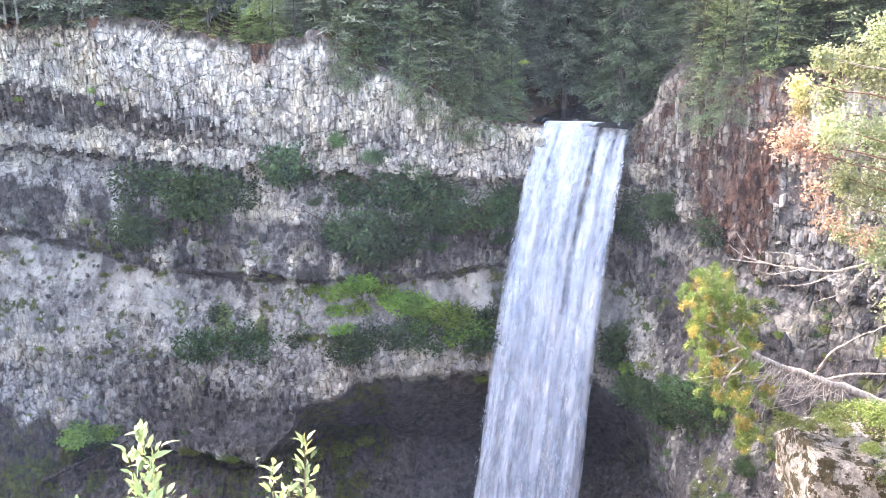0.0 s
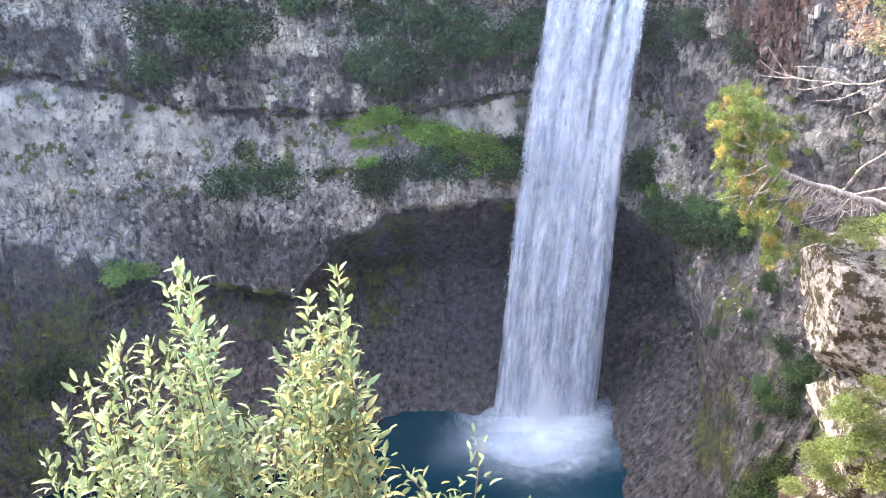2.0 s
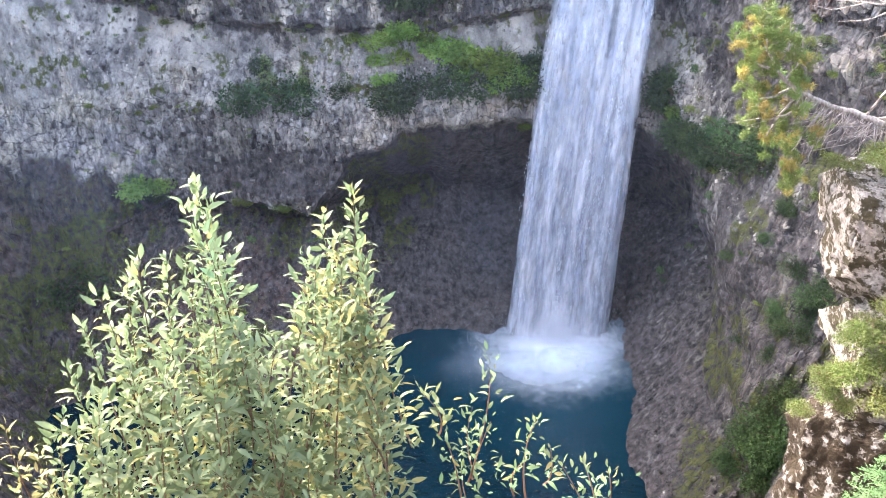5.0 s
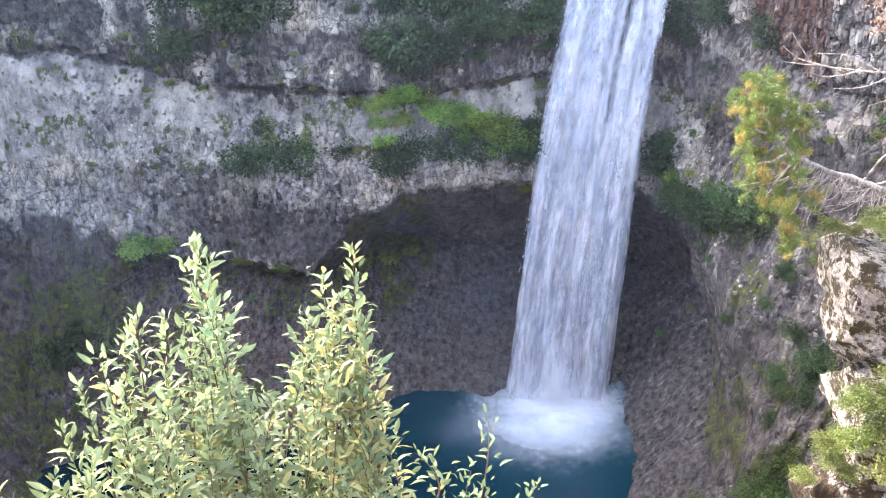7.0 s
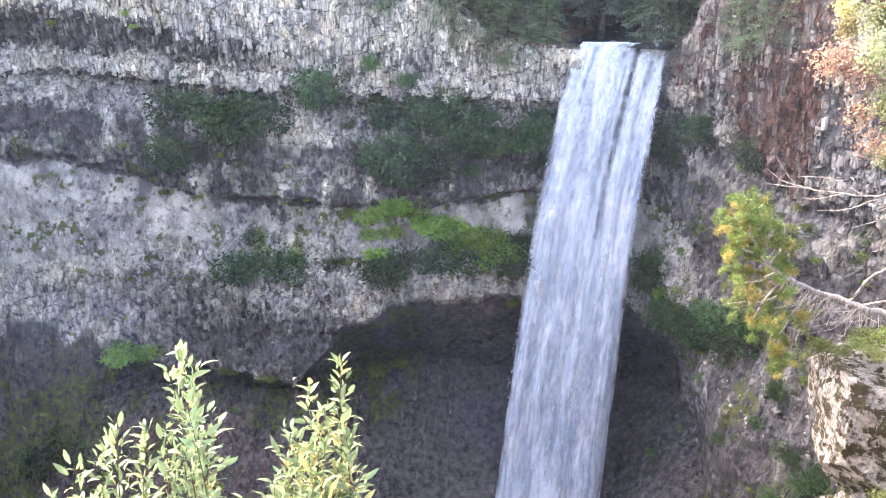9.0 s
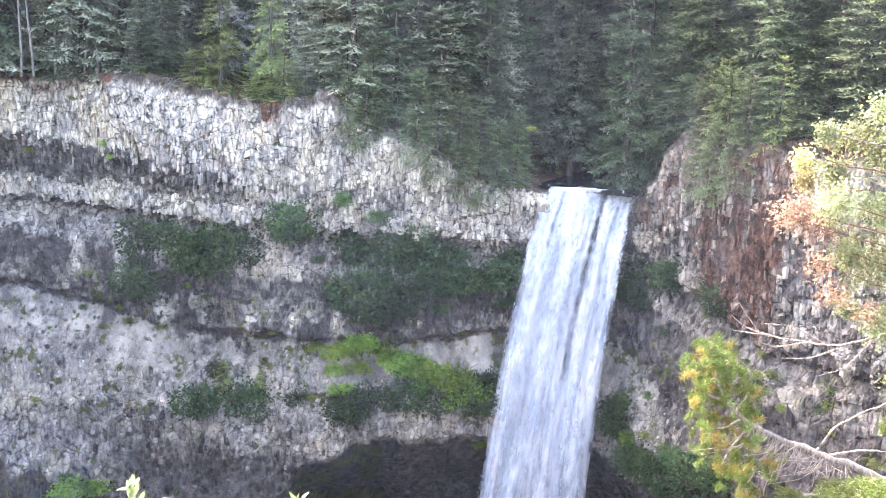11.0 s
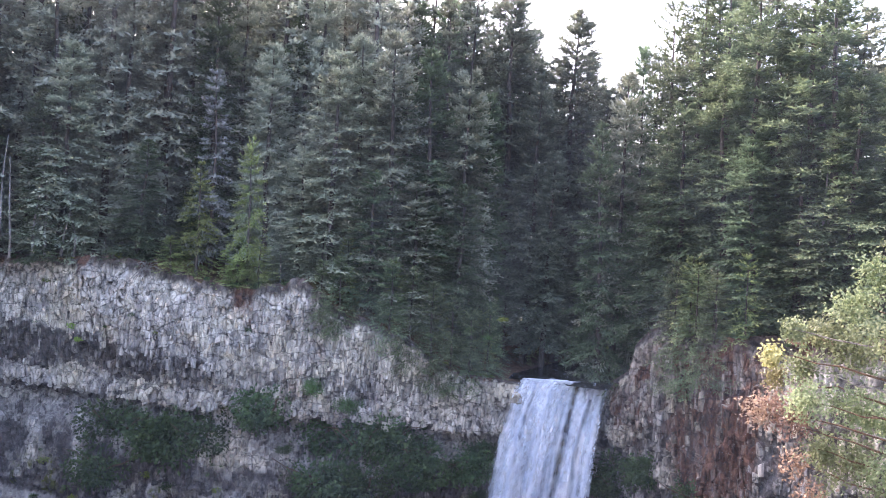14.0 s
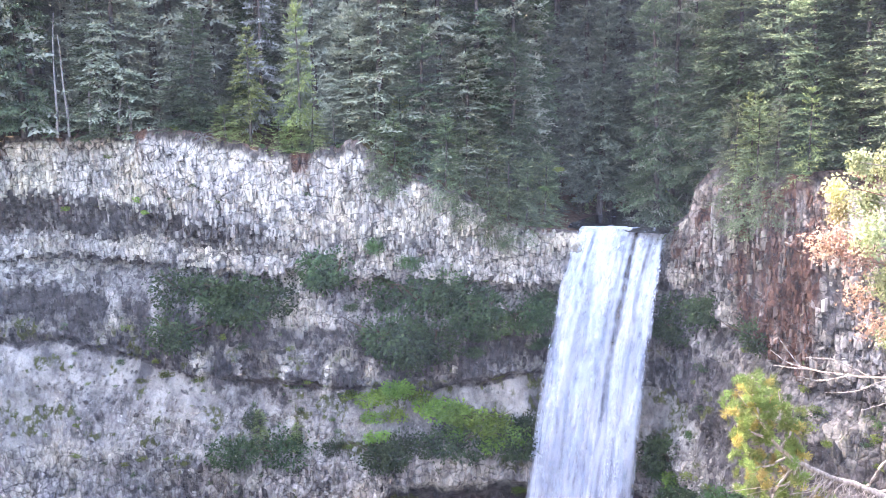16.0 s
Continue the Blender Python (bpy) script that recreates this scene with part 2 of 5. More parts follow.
M_LIME = leaf_material("bright_green_leaves", (0.15, 0.25, 0.035), (0.42, 0.55, 0.11), 0.35)
M_OLIVE = leaf_material("yellow_green_leaves", (0.10, 0.13, 0.02), (0.30, 0.33, 0.07), 0.3)
M_WILLOW = leaf_material("willow_leaves", (0.085, 0.135, 0.06), (0.27, 0.37, 0.195), 0.48)
M_WILLOW_YELLOW = leaf_material("yellowing_willow_leaves", (0.17, 0.16, 0.06), (0.36, 0.34, 0.15), 0.48)
M_ALDER = leaf_material("pale_alder_leaves", (0.11, 0.14, 0.07), (0.32, 0.35, 0.20), 0.42)
M_YELLOW = leaf_material("yellow_autumn_leaves", (0.20, 0.18, 0.075), (0.40, 0.37, 0.19), 0.4)
M_RED = leaf_material("red_autumn_leaves", (0.19, 0.11, 0.08), (0.36, 0.26, 0.19), 0.4)
M_PINE = leaf_material("pine_needles", (0.065, 0.10, 0.028), (0.20, 0.255, 0.075), 0.4)
M_PINE_YELLOW = leaf_material("yellowed_pine_needles", (0.15, 0.125, 0.035), (0.33, 0.27, 0.09), 0.4)
M_BARK = bark_material("conifer_bark", (0.03, 0.023, 0.02), (0.14, 0.115, 0.10))
M_DEAD = bark_material("bare_grey_wood", (0.11, 0.095, 0.085), (0.34, 0.31, 0.285), 20.0)
M_TWIG = bark_material("brown_twig", (0.06, 0.035, 0.025), (0.17, 0.11, 0.07), 40.0)


# ---- mesh helpers ----
def mesh_np(name, v, f, mat, smooth=False):
    """A mesh of vertices v (n, 3) and faces f (m, 3 or 4)."""
    me = bpy.data.meshes.new(name)
    v, f = np.ascontiguousarray(v, dtype=np.float32), np.ascontiguousarray(f, dtype=np.int32)
    m, k = f.shape
    me.vertices.add(len(v))
    me.vertices.foreach_set("co", v.ravel())
    me.loops.add(m * k)
    me.loops.foreach_set("vertex_index", f.ravel())
    me.polygons.add(m)
    me.polygons.foreach_set("loop_start", np.arange(0, m * k, k, dtype=np.int32))
    me.polygons.foreach_set("use_smooth", np.full(m, smooth))
    me.update(calc_edges=True)
    me.materials.append(mat)
    return me


def part(name, me, parent, label=""):
    """Link a mesh as one part of a thing."""
    ob = new(name, me)
    ob.parent = parent
    return tagged(ob, label)


def thing(name, m, label, category, group="", kind=""):
    """An Empty at the base of a thing, which parents its parts."""
    ob = new(name)
    ob.matrix_basis = m
    return tagged(ob, label, category, group, kind)


def grid_faces(nu, nv, wrap=False):
    i, j = np.meshgrid(np.arange(nu if wrap else nu - 1), np.arange(nv - 1), indexing="ij")
    a, b = i * nv + j, ((i + 1) % nu) * nv + j
    return np.stack([a, b, b + 1, a + 1], -1).reshape(-1, 4)


def hash01(*ints):
    h = np.zeros(np.broadcast(*ints).shape, np.uint64)
    for k, q in enumerate(ints):
        h = h * np.uint64(6364136223846793005) + (np.asarray(q, np.int64) + 7919 * (k + 1)).astype(np.uint64) * np.uint64(0x9E3779B97F4A7C15)
        h ^= h >> np.uint64(29)
        h *= np.uint64(0xBF58476D1CE4E5B9)
        h ^= h >> np.uint64(32)
    return (h >> np.uint64(40)).astype(np.float64) / 2.0 ** 24


def vnoise(x, y, z):
    """Smooth value noise in -1..1."""
    xi, yi, zi = np.floor(x), np.floor(y), np.floor(z)
    fx, fy, fz = [q * q * (3 - 2 * q) for q in (x - xi, y - yi, z - zi)]
    out = 0
    for dx in (0, 1):
        for dy in (0, 1):
            for dz in (0, 1):
                w = (fx if dx else 1 - fx) * (fy if dy else 1 - fy) * (fz if dz else 1 - fz)
                out = out + w * hash01(xi + dx, yi + dy, zi + dz)
    return out * 2 - 1


def fbm(x, y, z, octaves=4):
    out, amp, f = 0, 0.5, 1.0
    for o in range(octaves):
        out = out + amp * vnoise(x * f + 17.3 * o, y * f - 9.1 * o, z * f + 4.7 * o)
        amp, f = amp * 0.5, f * 2.03
    return out


def smooth(a, b, x):
    t = np.clip((x - a) / (b - a), 0, 1)
    return t * t * (3 - 2 * t)


def tube(points, radii, sides=6):
    """Vertices and faces of a bent, tapering rod."""
    p = np.asarray(points, float)
    r = np.asarray(radii, float)
    t = np.gradient(p, axis=0)
    t /= np.linalg.norm(t, axis=1)[:, None] + 1e-9
    up = np.where(np.abs(t[:, 2:3]) > 0.9, np.array([[1.0, 0, 0]]), np.array([[0, 0, 1.0]]))
    a = np.cross(t, up)
    a /= np.linalg.norm(a, axis=1)[:, None] + 1e-9
    b = np.cross(t, a)
    th = np.linspace(0, 2 * np.pi, sides, endpoint=False)
    ring = a[:, None] * np.cos(th)[None, :, None] + b[:, None] * np.sin(th)[None, :, None]
    v = (p[:, None] + ring * r[:, None, None]).reshape(-1, 3)
    n = len(p)
    i, j = np.meshgrid(np.arange(n - 1), np.arange(sides), indexing="ij")
    k = (j + 1) % sides
    f = np.stack([i * sides + j, i * sides + k, (i + 1) * sides + k, (i + 1) * sides + j], -1).reshape(-1, 4)
    return v, f


def join(pieces):
    vs, fs, n = [], [], 0
    for v, f in pieces:
        vs.append(v)
        fs.append(f + n)
        n += len(v)
    return np.concatenate(vs), np.concatenate(fs)


def diamonds(base, along, side, rng, fold=0.0):
    """A four-cornered leaf from each base point, as long as along and as wide as side."""
    up = np.cross(along, side)
    up /= np.linalg.norm(up, axis=1)[:, None] + 1e-9
    w = np.linalg.norm(side, axis=1)[:, None]
    m = base + along * rng.uniform(0.4, 0.6, (len(base), 1))
    v = np.stack([base, m + side + up * w * fold, base + along, m - side + up * w * fold], 1).reshape(-1, 3)
    return v, np.arange(len(v)).reshape(-1, 4)


def unit(v):
    return v / (np.linalg.norm(v, axis=-1, keepdims=True) + 1e-9)


def bearing(az, el, dist):
    """The point in that direction from the lookout, at that level distance."""
    a = radians(az)
    return np.array([dist * math.sin(a), dist * math.cos(a), EYE[2] + dist * math.tan(radians(el))])


# ---- the gorge: one sheet from the pool's bed over the cliffs to the horizon ----
CREEK_X, CREEK_Y = 17.5, 118.5


def ground_height(x, y):
    """The plateau: forest floor, the creek's channel and the lookout's shelf."""
    q = (x - CREEK_X) * 0.866 - (y - CREEK_Y) * 0.5
    b = (x - CREEK_X) * 0.5 + (y - CREEK_Y) * 0.866
    far = np.interp(q, [-90, -66, -58, -52, -47, -42, -36, -32, -29.5, -28, -24.4, -22, -18.5, -15.4, -11.2, -5, 4.5, 6.8, 8.9, 10.2, 13.5, 16.2, 25, 60],
                    [78.9, 78.9, 79.7, 79.0, 78.0, 76.9, 76.8, 77.4, 78.4, 77.3, 73.9, 73.0, 72.2, 69.2, 66.6, 65.7, 65.7, 67.0, 68.4, 72.3, 75.6, 74.2, 74.7, 78.0])
    bank = smooth(5, 16, np.abs(q + 1))
    far = far + np.clip(b - 6, 0, 260) * (0.02 + 0.10 * bank) + 0.5 * fbm(x * 0.13, y * 0.13, 0 * x) * bank
    far = far + 0.42 * np.clip(b - 22, 0, 110) * smooth(0.03, -0.12, x / np.maximum(y, 1.0))
    near = 80.4 + 0.02 * np.hypot(x, y)
    w = smooth(25, 75, y)
    return near * (1 - w) + far * w


LOOP = [(-3, 1.0), (-14, 2), (-40, 14), (-75, 45), (-94, 85), (-88, 118), (-62, 126), (-38, 121), (-15, 118), (0, 118),
        (12, 119), (22, 119.5), (26.5, 114), (30, 104), (34, 94), (39, 86), (47, 74), (48, 50), (36, 26), (18, 9), (5, 1.6), (1, 0.9)]


def loop_curve():
    """The rim's line round the gorge, close where the lookout sees it."""
    c = np.array(LOOP, float)
    n = len(c)
    t = np.linspace(0, n, n * 400, endpoint=False)
    i = t.astype(int)
    u = (t - i)[:, None]
    p0, p1, p2, p3 = c[i - 1], c[i % n], c[(i + 1) % n], c[(i + 2) % n]
    p = 0.5 * (2 * p1 + (p2 - p0) * u + (2 * p0 - 5 * p1 + 4 * p2 - p3) * u ** 2 + (3 * p1 - p0 - 3 * p2 + p3) * u ** 3)
    seg = np.linalg.norm(np.roll(p, -1, 0) - p, axis=1)
    az = np.degrees(np.arctan2(p[:, 0], p[:, 1]))
    fine = (np.abs(az) < 31) & (p[:, 1] > 60)
    dens = np.cumsum(seg / np.where(fine, 0.27, 1.6))
    want = np.linspace(0, dens[-1], int(dens[-1]), endpoint=False)
    out = np.stack([np.interp(want, dens, p[:, k]) for k in (0, 1)], 1)
    s = np.interp(want, dens, np.cumsum(seg))
    return out, s


RIM, ARC = loop_curve()
k_ = np.ones(61) / 61
tan_ = np.gradient(RIM, axis=0)
tan_ /= np.linalg.norm(tan_, axis=1)[:, None]
tan_ = np.stack([np.convolve(np.concatenate([tan_[-30:, k], tan_[:, k], tan_[:30, k]]), k_, "valid") for k in (0, 1)], 1)
tan_ /= np.linalg.norm(tan_, axis=1)[:, None]
INWARD = np.stack([tan_[:, 1], -tan_[:, 0]], 1)
AZ = np.degrees(np.arctan2(RIM[:, 0], RIM[:, 1]))
RIM_Z = ground_height(RIM[:, 0], RIM[:, 1])
RIM_Z = RIM_Z - smooth(60, 90, RIM[:, 1]) * smooth(7, 10, np.abs(AZ - 8.9)) * np.clip(0.9 * fbm(ARC * 0.2, ARC * 0, ARC * 0, 4) + 0.8 * (hash01(np.floor(ARC / 1.3), ARC * 0) - 0.4), -0.3, 0.9)

# stations by bearing, and the depth and level of each break of the cliff's profile there
ST = [-26, -18, -12, -9, -5, 3, 9, 13, 17, 21, 26]
BREAKS = [  # (towards the pool, level)
    ([1.0, 1.2, 1.0, 1.0, 1.0, 1.0, 0.5, 1.0, 0.8, 0.8, 0.8], [70.6, 67.5, 66, 65.5, 65, 63.5, 63, 64, 64, 62, 62]),
    ([-2.6, -1.3, -0.2, 0.2, 0.4, 0.4, 0.0, 0.6, 0.6, 0.6, 0.6], [64.6, 63.2, 62.5, 62, 62, 61.5, 61, 60, 59, 57, 57]),
    ([-1.2, 0.2, 0.8, 1.0, 1.0, 1.0, 0.0, 1.0, 1.2, 1.2, 1.2], [61.6, 60.6, 60.4, 60.2, 60, 59.5, 59, 58, 56, 54, 54]),
    ([-3.0, -2.0, -1.4, -1.2, -1.5, -1.5, -3, -1.5, -0.5, 0.2, 0.2], [60.8, 60.0, 59.7, 59.5, 59.2, 58.7, 58, 57, 55, 53, 53]),
    ([0.8, 1.6, 1.6, 1.2, 1.4, 1.2, -2, 0.5, 1.6, 2.6, 2.6], [57.2, 55.5, 55.0, 55, 54, 54, 54, 53, 51, 49, 49]),
    ([1.8, 2.4, 3.0, 2.8, 2.6, 2.0, -2, 1.0, 2.6, 4, 5], [50.0, 45.8, 45.4, 45.2, 45.2, 47.2, 45, 44, 42, 40, 40]),
    ([0.8, 1.2, 1.4, 1.2, 1.0, 0.6, -3, 0.2, 2.0, 4.0, 5.0], [49, 45, 44.6, 44.4, 44.4, 46.4, 44, 43, 41, 39, 39]),
    ([9, 6.2, 6.6, 6.4, 5.6, 4.2, 1.0, 2.4, 4, 8, 10], [33, 35, 35, 34.6, 34.8, 34.2, 34, 34.5, 31, 29, 29]),
    ([16, 8.4, 8.4, 6.6, 5.8, 4.4, 1.2, 0.5, 3.4, 10, 16], [20, 21.6, 20.3, 29, 32.6, 32.2, 31, 27, 20, 16, 16]),
    ([21, 6.0, 3.5, -4, -9, -10, -10, -6, 1.0, 10.5, 18.5], [15.0, 19.2, 17.2, 17, 16, 14, 13, 13, 11, 9, 9]),
    ([36, 30, 22, 14, 10, 8.5, 8.5, 9, 15, 23, 29], [-1.2, -1.2, -1.2, -1.2, -1.2, -1.2, -1.2, -1.2, -1.2, -1.2, -1.2]),
]


def gorge_wall():
    """Profile by profile from the rim to the pool's bed, with its columns, blocks and bands."""
    nu = len(RIM)
    far = smooth(45, 82, RIM[:, 1])
    prof_d, prof_z = [np.zeros(nu)], [RIM_Z]
    low = np.interp(AZ, [-60, 60], [0, 0]) - 4.5
    for n, (d, z) in enumerate(BREAKS):
        dd, zz = np.interp(AZ, ST, d), np.interp(AZ, ST, z)
        edge = 1.6 * fbm(ARC * 0.12, ARC * 0 + n * 3.1, ARC * 0, 4) + 0.9 * (hash01(np.floor(ARC / 1.7), ARC * 0 + n) - 0.5)
        if 0 < n < 10:
            zz = zz + edge * (0.6 if n in (3, 6) else 1.0)
            dd = dd + 0.9 * fbm(ARC * 0.15, ARC * 0 + n * 5.7, ARC * 0 + 4, 3)
        frac = np.clip((80.4 - zz) / 80.4, 0, 1.02)
        zz = np.minimum(zz, RIM_Z - 0.6)
        near_d = (80.4 - zz) / 2.4
        prof_d.append(dd * far + near_d * (1 - far))
        prof_z.append(zz * far + (80.4 - 80.4 * frac) * (1 - far))
    prof_d.append(prof_d[-1] + 14)
    prof_z.append(low)
    pd, pz = np.stack(prof_d, 1), np.stack(prof_z, 1)
    step = [0, 34, 18, 16, 6, 22, 40, 5, 46, 46, 18, 44, 8]
    knots = np.cumsum(step)
    vv = np.arange(knots[-1] + 1)
    nv = len(vv)
    d = np.stack([np.interp(vv, knots, pd[i]) for i in range(nu)])
    z = np.stack([np.interp(vv, knots, pz[i]) for i in range(nu)])
    s = np.repeat(ARC[:, None], nv, 1)
    az = np.repeat(AZ[:, None], nv, 1)
    vk = np.repeat(vv[None], nu, 0).astype(float)
    # how much of each kind of rock; under is the foot below the overhangs
    b1 = smooth(knots[0] + 2, knots[0] + 8, vk) * (1 - smooth(knots[3] - 1, knots[3] + 2, vk))
    b2 = smooth(knots[4], knots[4] + 4, vk) * (1 - smooth(knots[6] - 1, knots[6] + 1, vk))
    talus = smooth(knots[7], knots[7] + 3, vk) * (1 - smooth(knots[8] - 6, knots[8], vk))
    lobe = smooth(knots[7] + 10, knots[8] - 8, vk) * (1 - smooth(knots[9], knots[9] + 3, vk))
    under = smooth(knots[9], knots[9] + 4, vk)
    # columns: cells along the wall, broken into blocks
    warp = 0.35 * vnoise(s * 0.4, z * 0.25, 0 * s)
    col = np.floor(s / 0.85 + warp)
    blk = np.floor(z / 2.1 + 5.0 * hash01(col, col * 0 + 3) + 0.25 * vnoise(s, z, 0 * s))
    block = hash01(col, blk) - 0.5
    col2 = np.floor(s / 2.6 + warp)
    blk2 = np.floor(z / 4.2 + 7.0 * hash01(col2, col2 * 0 + 9))
    block2 = hash01(col2, blk2) - 0.5
    rough = fbm(s * 0.11, z * 0.11, 0 * s, 5)
    mid = fbm(s * 0.45, z * 0.3, 0 * s + 5, 4)
    disp = 2.4 * rough + 0.9 * mid
    disp = disp + (b1 + 0.8 * b2 + 0.55 * lobe) * (0.65 * block + 0.7 * block2)
    disp = disp + talus * 0.9 * fbm(s * 0.3, z * 0.06, 0 * s + 2, 3) + under * 1.1 * fbm(s * 0.2, z * 0.2 + d * 0.2, 0 * s + 8, 4)
    disp = disp * smooth(-0.5, 2.5, vk) * (0.35 + 0.65 * far[:, None])
    x = RIM[:, 0:1] + INWARD[:, 0:1] * (d + disp)
    y = RIM[:, 1:2] + INWARD[:, 1:2] * (d + disp)
    slope = smooth(0.6, 2.0, np.abs(np.gradient(d, axis=1)) / (np.abs(np.gradient(z, axis=1)) + 0.02))
    z = z + slope * 0.7 * disp * (1 - smooth(knots[-2] - 6, knots[-2], vk)) + 0.15 * mid * (vk > 1)
    # masks: pale rock, which also carries painted shade, moss, rust and soil
    big = fbm(s * 0.06, z * 0.12, 0 * s + 3, 4)
    n2 = fbm(s * 0.35, z * 0.35, 0 * s + 11, 4)
    pale = 0.84 * b1 + 0.45 * b1 * n2 + 0.25 * big + 0.08
    pale = pale + 0.25 * b1 * (1 - smooth(-18, -6, az)) - 0.18 * smooth(knots[1] - 6, knots[1] + 8, vk) * b1
    # western hollow darkened in the mask: stained rock and painted shade
    recess_shade = smooth(knots[1] - 4, knots[1] + 4, vk) * (1 - smooth(knots[2] - 2, knots[2] + 4, vk)) * (1 - smooth(-20, -9, az))
    pale = pale - 0.8 * recess_shade
    pale = pale + 0.5 * (smooth(knots[4], knots[4] + 3, vk) * (1 - smooth(knots[5], knots[5] + 10, vk))) + (0.22 + 0.5 * n2) * b2 * smooth(knots[5] - 6, knots[5] + 6, vk)
    # the under term paints the alcove's shade into the rock colour
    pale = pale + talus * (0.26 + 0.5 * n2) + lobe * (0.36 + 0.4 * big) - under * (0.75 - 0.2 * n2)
    dust = talus * np.clip(0.62 + 1.1 * big + 0.5 * n2 + 0.25 * (1 - smooth(-24, -18, az)) - 0.35 * lobe - 0.6 * smooth(12, 16, az), 0, 1) * (far[:, None])
    pale = pale * (1 - 0.35 * smooth(11, 15, az)) - 0.45 * smooth(10, 13, az) * smooth(knots[8] - 10, knots[9], vk)
    moss = 0.95 * under * smooth(-0.1, 0.25, n2 + 0.8 * big) * (1 - smooth(-7, -3, az) * (1 - smooth(13, 17, az)))
    moss = moss + 0.8 * smooth(knots[5], knots[6], vk) * (1 - smooth(knots[8], knots[8] + 6, vk)) * smooth(0.12, 0.4, n2 + 0.3 * big)
    moss = moss + 0.6 * smooth(13, 17, az) * (vk > knots[3]) * smooth(0.05, 0.35, n2)
    moss = moss + 0.9 * under * np.exp(-((az + 8.0) / 3.5) ** 2) * smooth(6, 12, z) * smooth(-0.35, 0.05, n2)
    moss = moss * (1 - 0.55 * smooth(10, 13, az) * under)
    moss = moss + 0.7 * under * (1 - smooth(-16, -11, az)) * smooth(-0.3, 0.2, n2)
    rust = smooth(15.5, 17, az) * (1 - smooth(20, 21.5, az)) * b1 * 1.5 + 0.55 * b1 * smooth(0.2, 0.42, n2)
    rust = rust + 0.55 * smooth(11, 12.2, az) * (1 - smooth(13.8, 15, az)) * b1
    rust = rust + 0.85 * smooth(0.08, 0.3, fbm(s * 0.22, z * 0.06, 0 * s + 31, 4)) * smooth(knots[0] + 20, knots[0] + 4, vk)
    rust = rust + smooth(knots[0] + 5, knots[0], vk) * 0.5 + 0.12 * under * smooth(0.1, 0.4, -big)
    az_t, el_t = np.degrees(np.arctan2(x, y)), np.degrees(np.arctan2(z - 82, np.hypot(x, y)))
    # below scree_end the western slope is coloured darker, browner and mossier, the eastern wall is dark and wet
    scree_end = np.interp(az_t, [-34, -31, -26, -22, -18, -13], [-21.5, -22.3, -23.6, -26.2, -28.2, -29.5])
    low_west = smooth(1.2, -1.2, el_t - scree_end + 3.0 * n2) * (1 - smooth(-16, -12, az_t)) * far[:, None]
    dust, pale = dust * (1 - low_west), pale * (1 - low_west) + 0.06 * low_west
    moss = moss + low_west * (0.25 + 0.7 * smooth(-0.25, 0.2, n2 + big))
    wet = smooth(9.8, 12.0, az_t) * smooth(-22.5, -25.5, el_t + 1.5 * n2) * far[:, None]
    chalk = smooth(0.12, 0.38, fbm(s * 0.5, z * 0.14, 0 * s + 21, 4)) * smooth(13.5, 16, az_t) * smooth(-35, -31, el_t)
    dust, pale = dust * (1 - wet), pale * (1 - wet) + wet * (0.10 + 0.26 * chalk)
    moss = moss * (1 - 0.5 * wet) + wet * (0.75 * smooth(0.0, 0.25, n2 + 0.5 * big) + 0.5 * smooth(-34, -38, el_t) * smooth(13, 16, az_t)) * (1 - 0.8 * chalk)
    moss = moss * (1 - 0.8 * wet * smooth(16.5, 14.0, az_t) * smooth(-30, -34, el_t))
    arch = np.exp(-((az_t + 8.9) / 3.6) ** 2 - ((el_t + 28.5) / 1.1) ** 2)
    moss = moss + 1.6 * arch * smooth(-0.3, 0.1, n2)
    # pale mineral streaks below the ledges, and the bare patch between the shrubs
    streaks = sum(w * np.exp(-((az_t - a + 0.15 * n2) / wide) ** 2) * smooth(lo - 0.6, lo + 0.6, el_t) * smooth(hi + 0.4, hi - 0.4, el_t)
                  for a, wide, lo, hi, w in ((-18.4, 0.45, -19.0, -15.0, 0.6), (-13.2, 0.4, -17.2, -15.2, 0.5), (-10.5, 0.35, -18.0, -16.0, 0.6), (-7.6, 0.4, -17.6, -15.8, 0.7), (-12.4, 0.8, -13.4, -9.2, 0.8), (-21.0, 0.3, -14.0, -10.5, 0.5), (-23.5, 0.3, -13.0, -10.5, 0.5)))
    pale = pale + streaks * far[:, None]
    rust = rust + 0.35 * low_west
    moss = moss * (1 - 0.45 * low_west) * (1 - 0.4 * wet)
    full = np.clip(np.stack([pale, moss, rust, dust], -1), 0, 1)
    # painted gap shade: wall behind the blocks, and the western foot, are darkened
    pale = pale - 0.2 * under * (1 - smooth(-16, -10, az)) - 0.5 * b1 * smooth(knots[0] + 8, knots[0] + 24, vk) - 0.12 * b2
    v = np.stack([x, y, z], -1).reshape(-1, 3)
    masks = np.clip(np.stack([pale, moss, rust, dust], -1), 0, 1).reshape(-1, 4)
    return v, masks, full, nu, nv


WALL_V, WALL_MASK, FULL_MASK, NU, NV = gorge_wall()
WALL_F = grid_faces(NU, NV, True)
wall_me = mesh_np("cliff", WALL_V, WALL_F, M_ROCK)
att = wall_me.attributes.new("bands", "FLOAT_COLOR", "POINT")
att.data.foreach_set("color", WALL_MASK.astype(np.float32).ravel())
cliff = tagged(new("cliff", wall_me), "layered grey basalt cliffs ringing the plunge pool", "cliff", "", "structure")

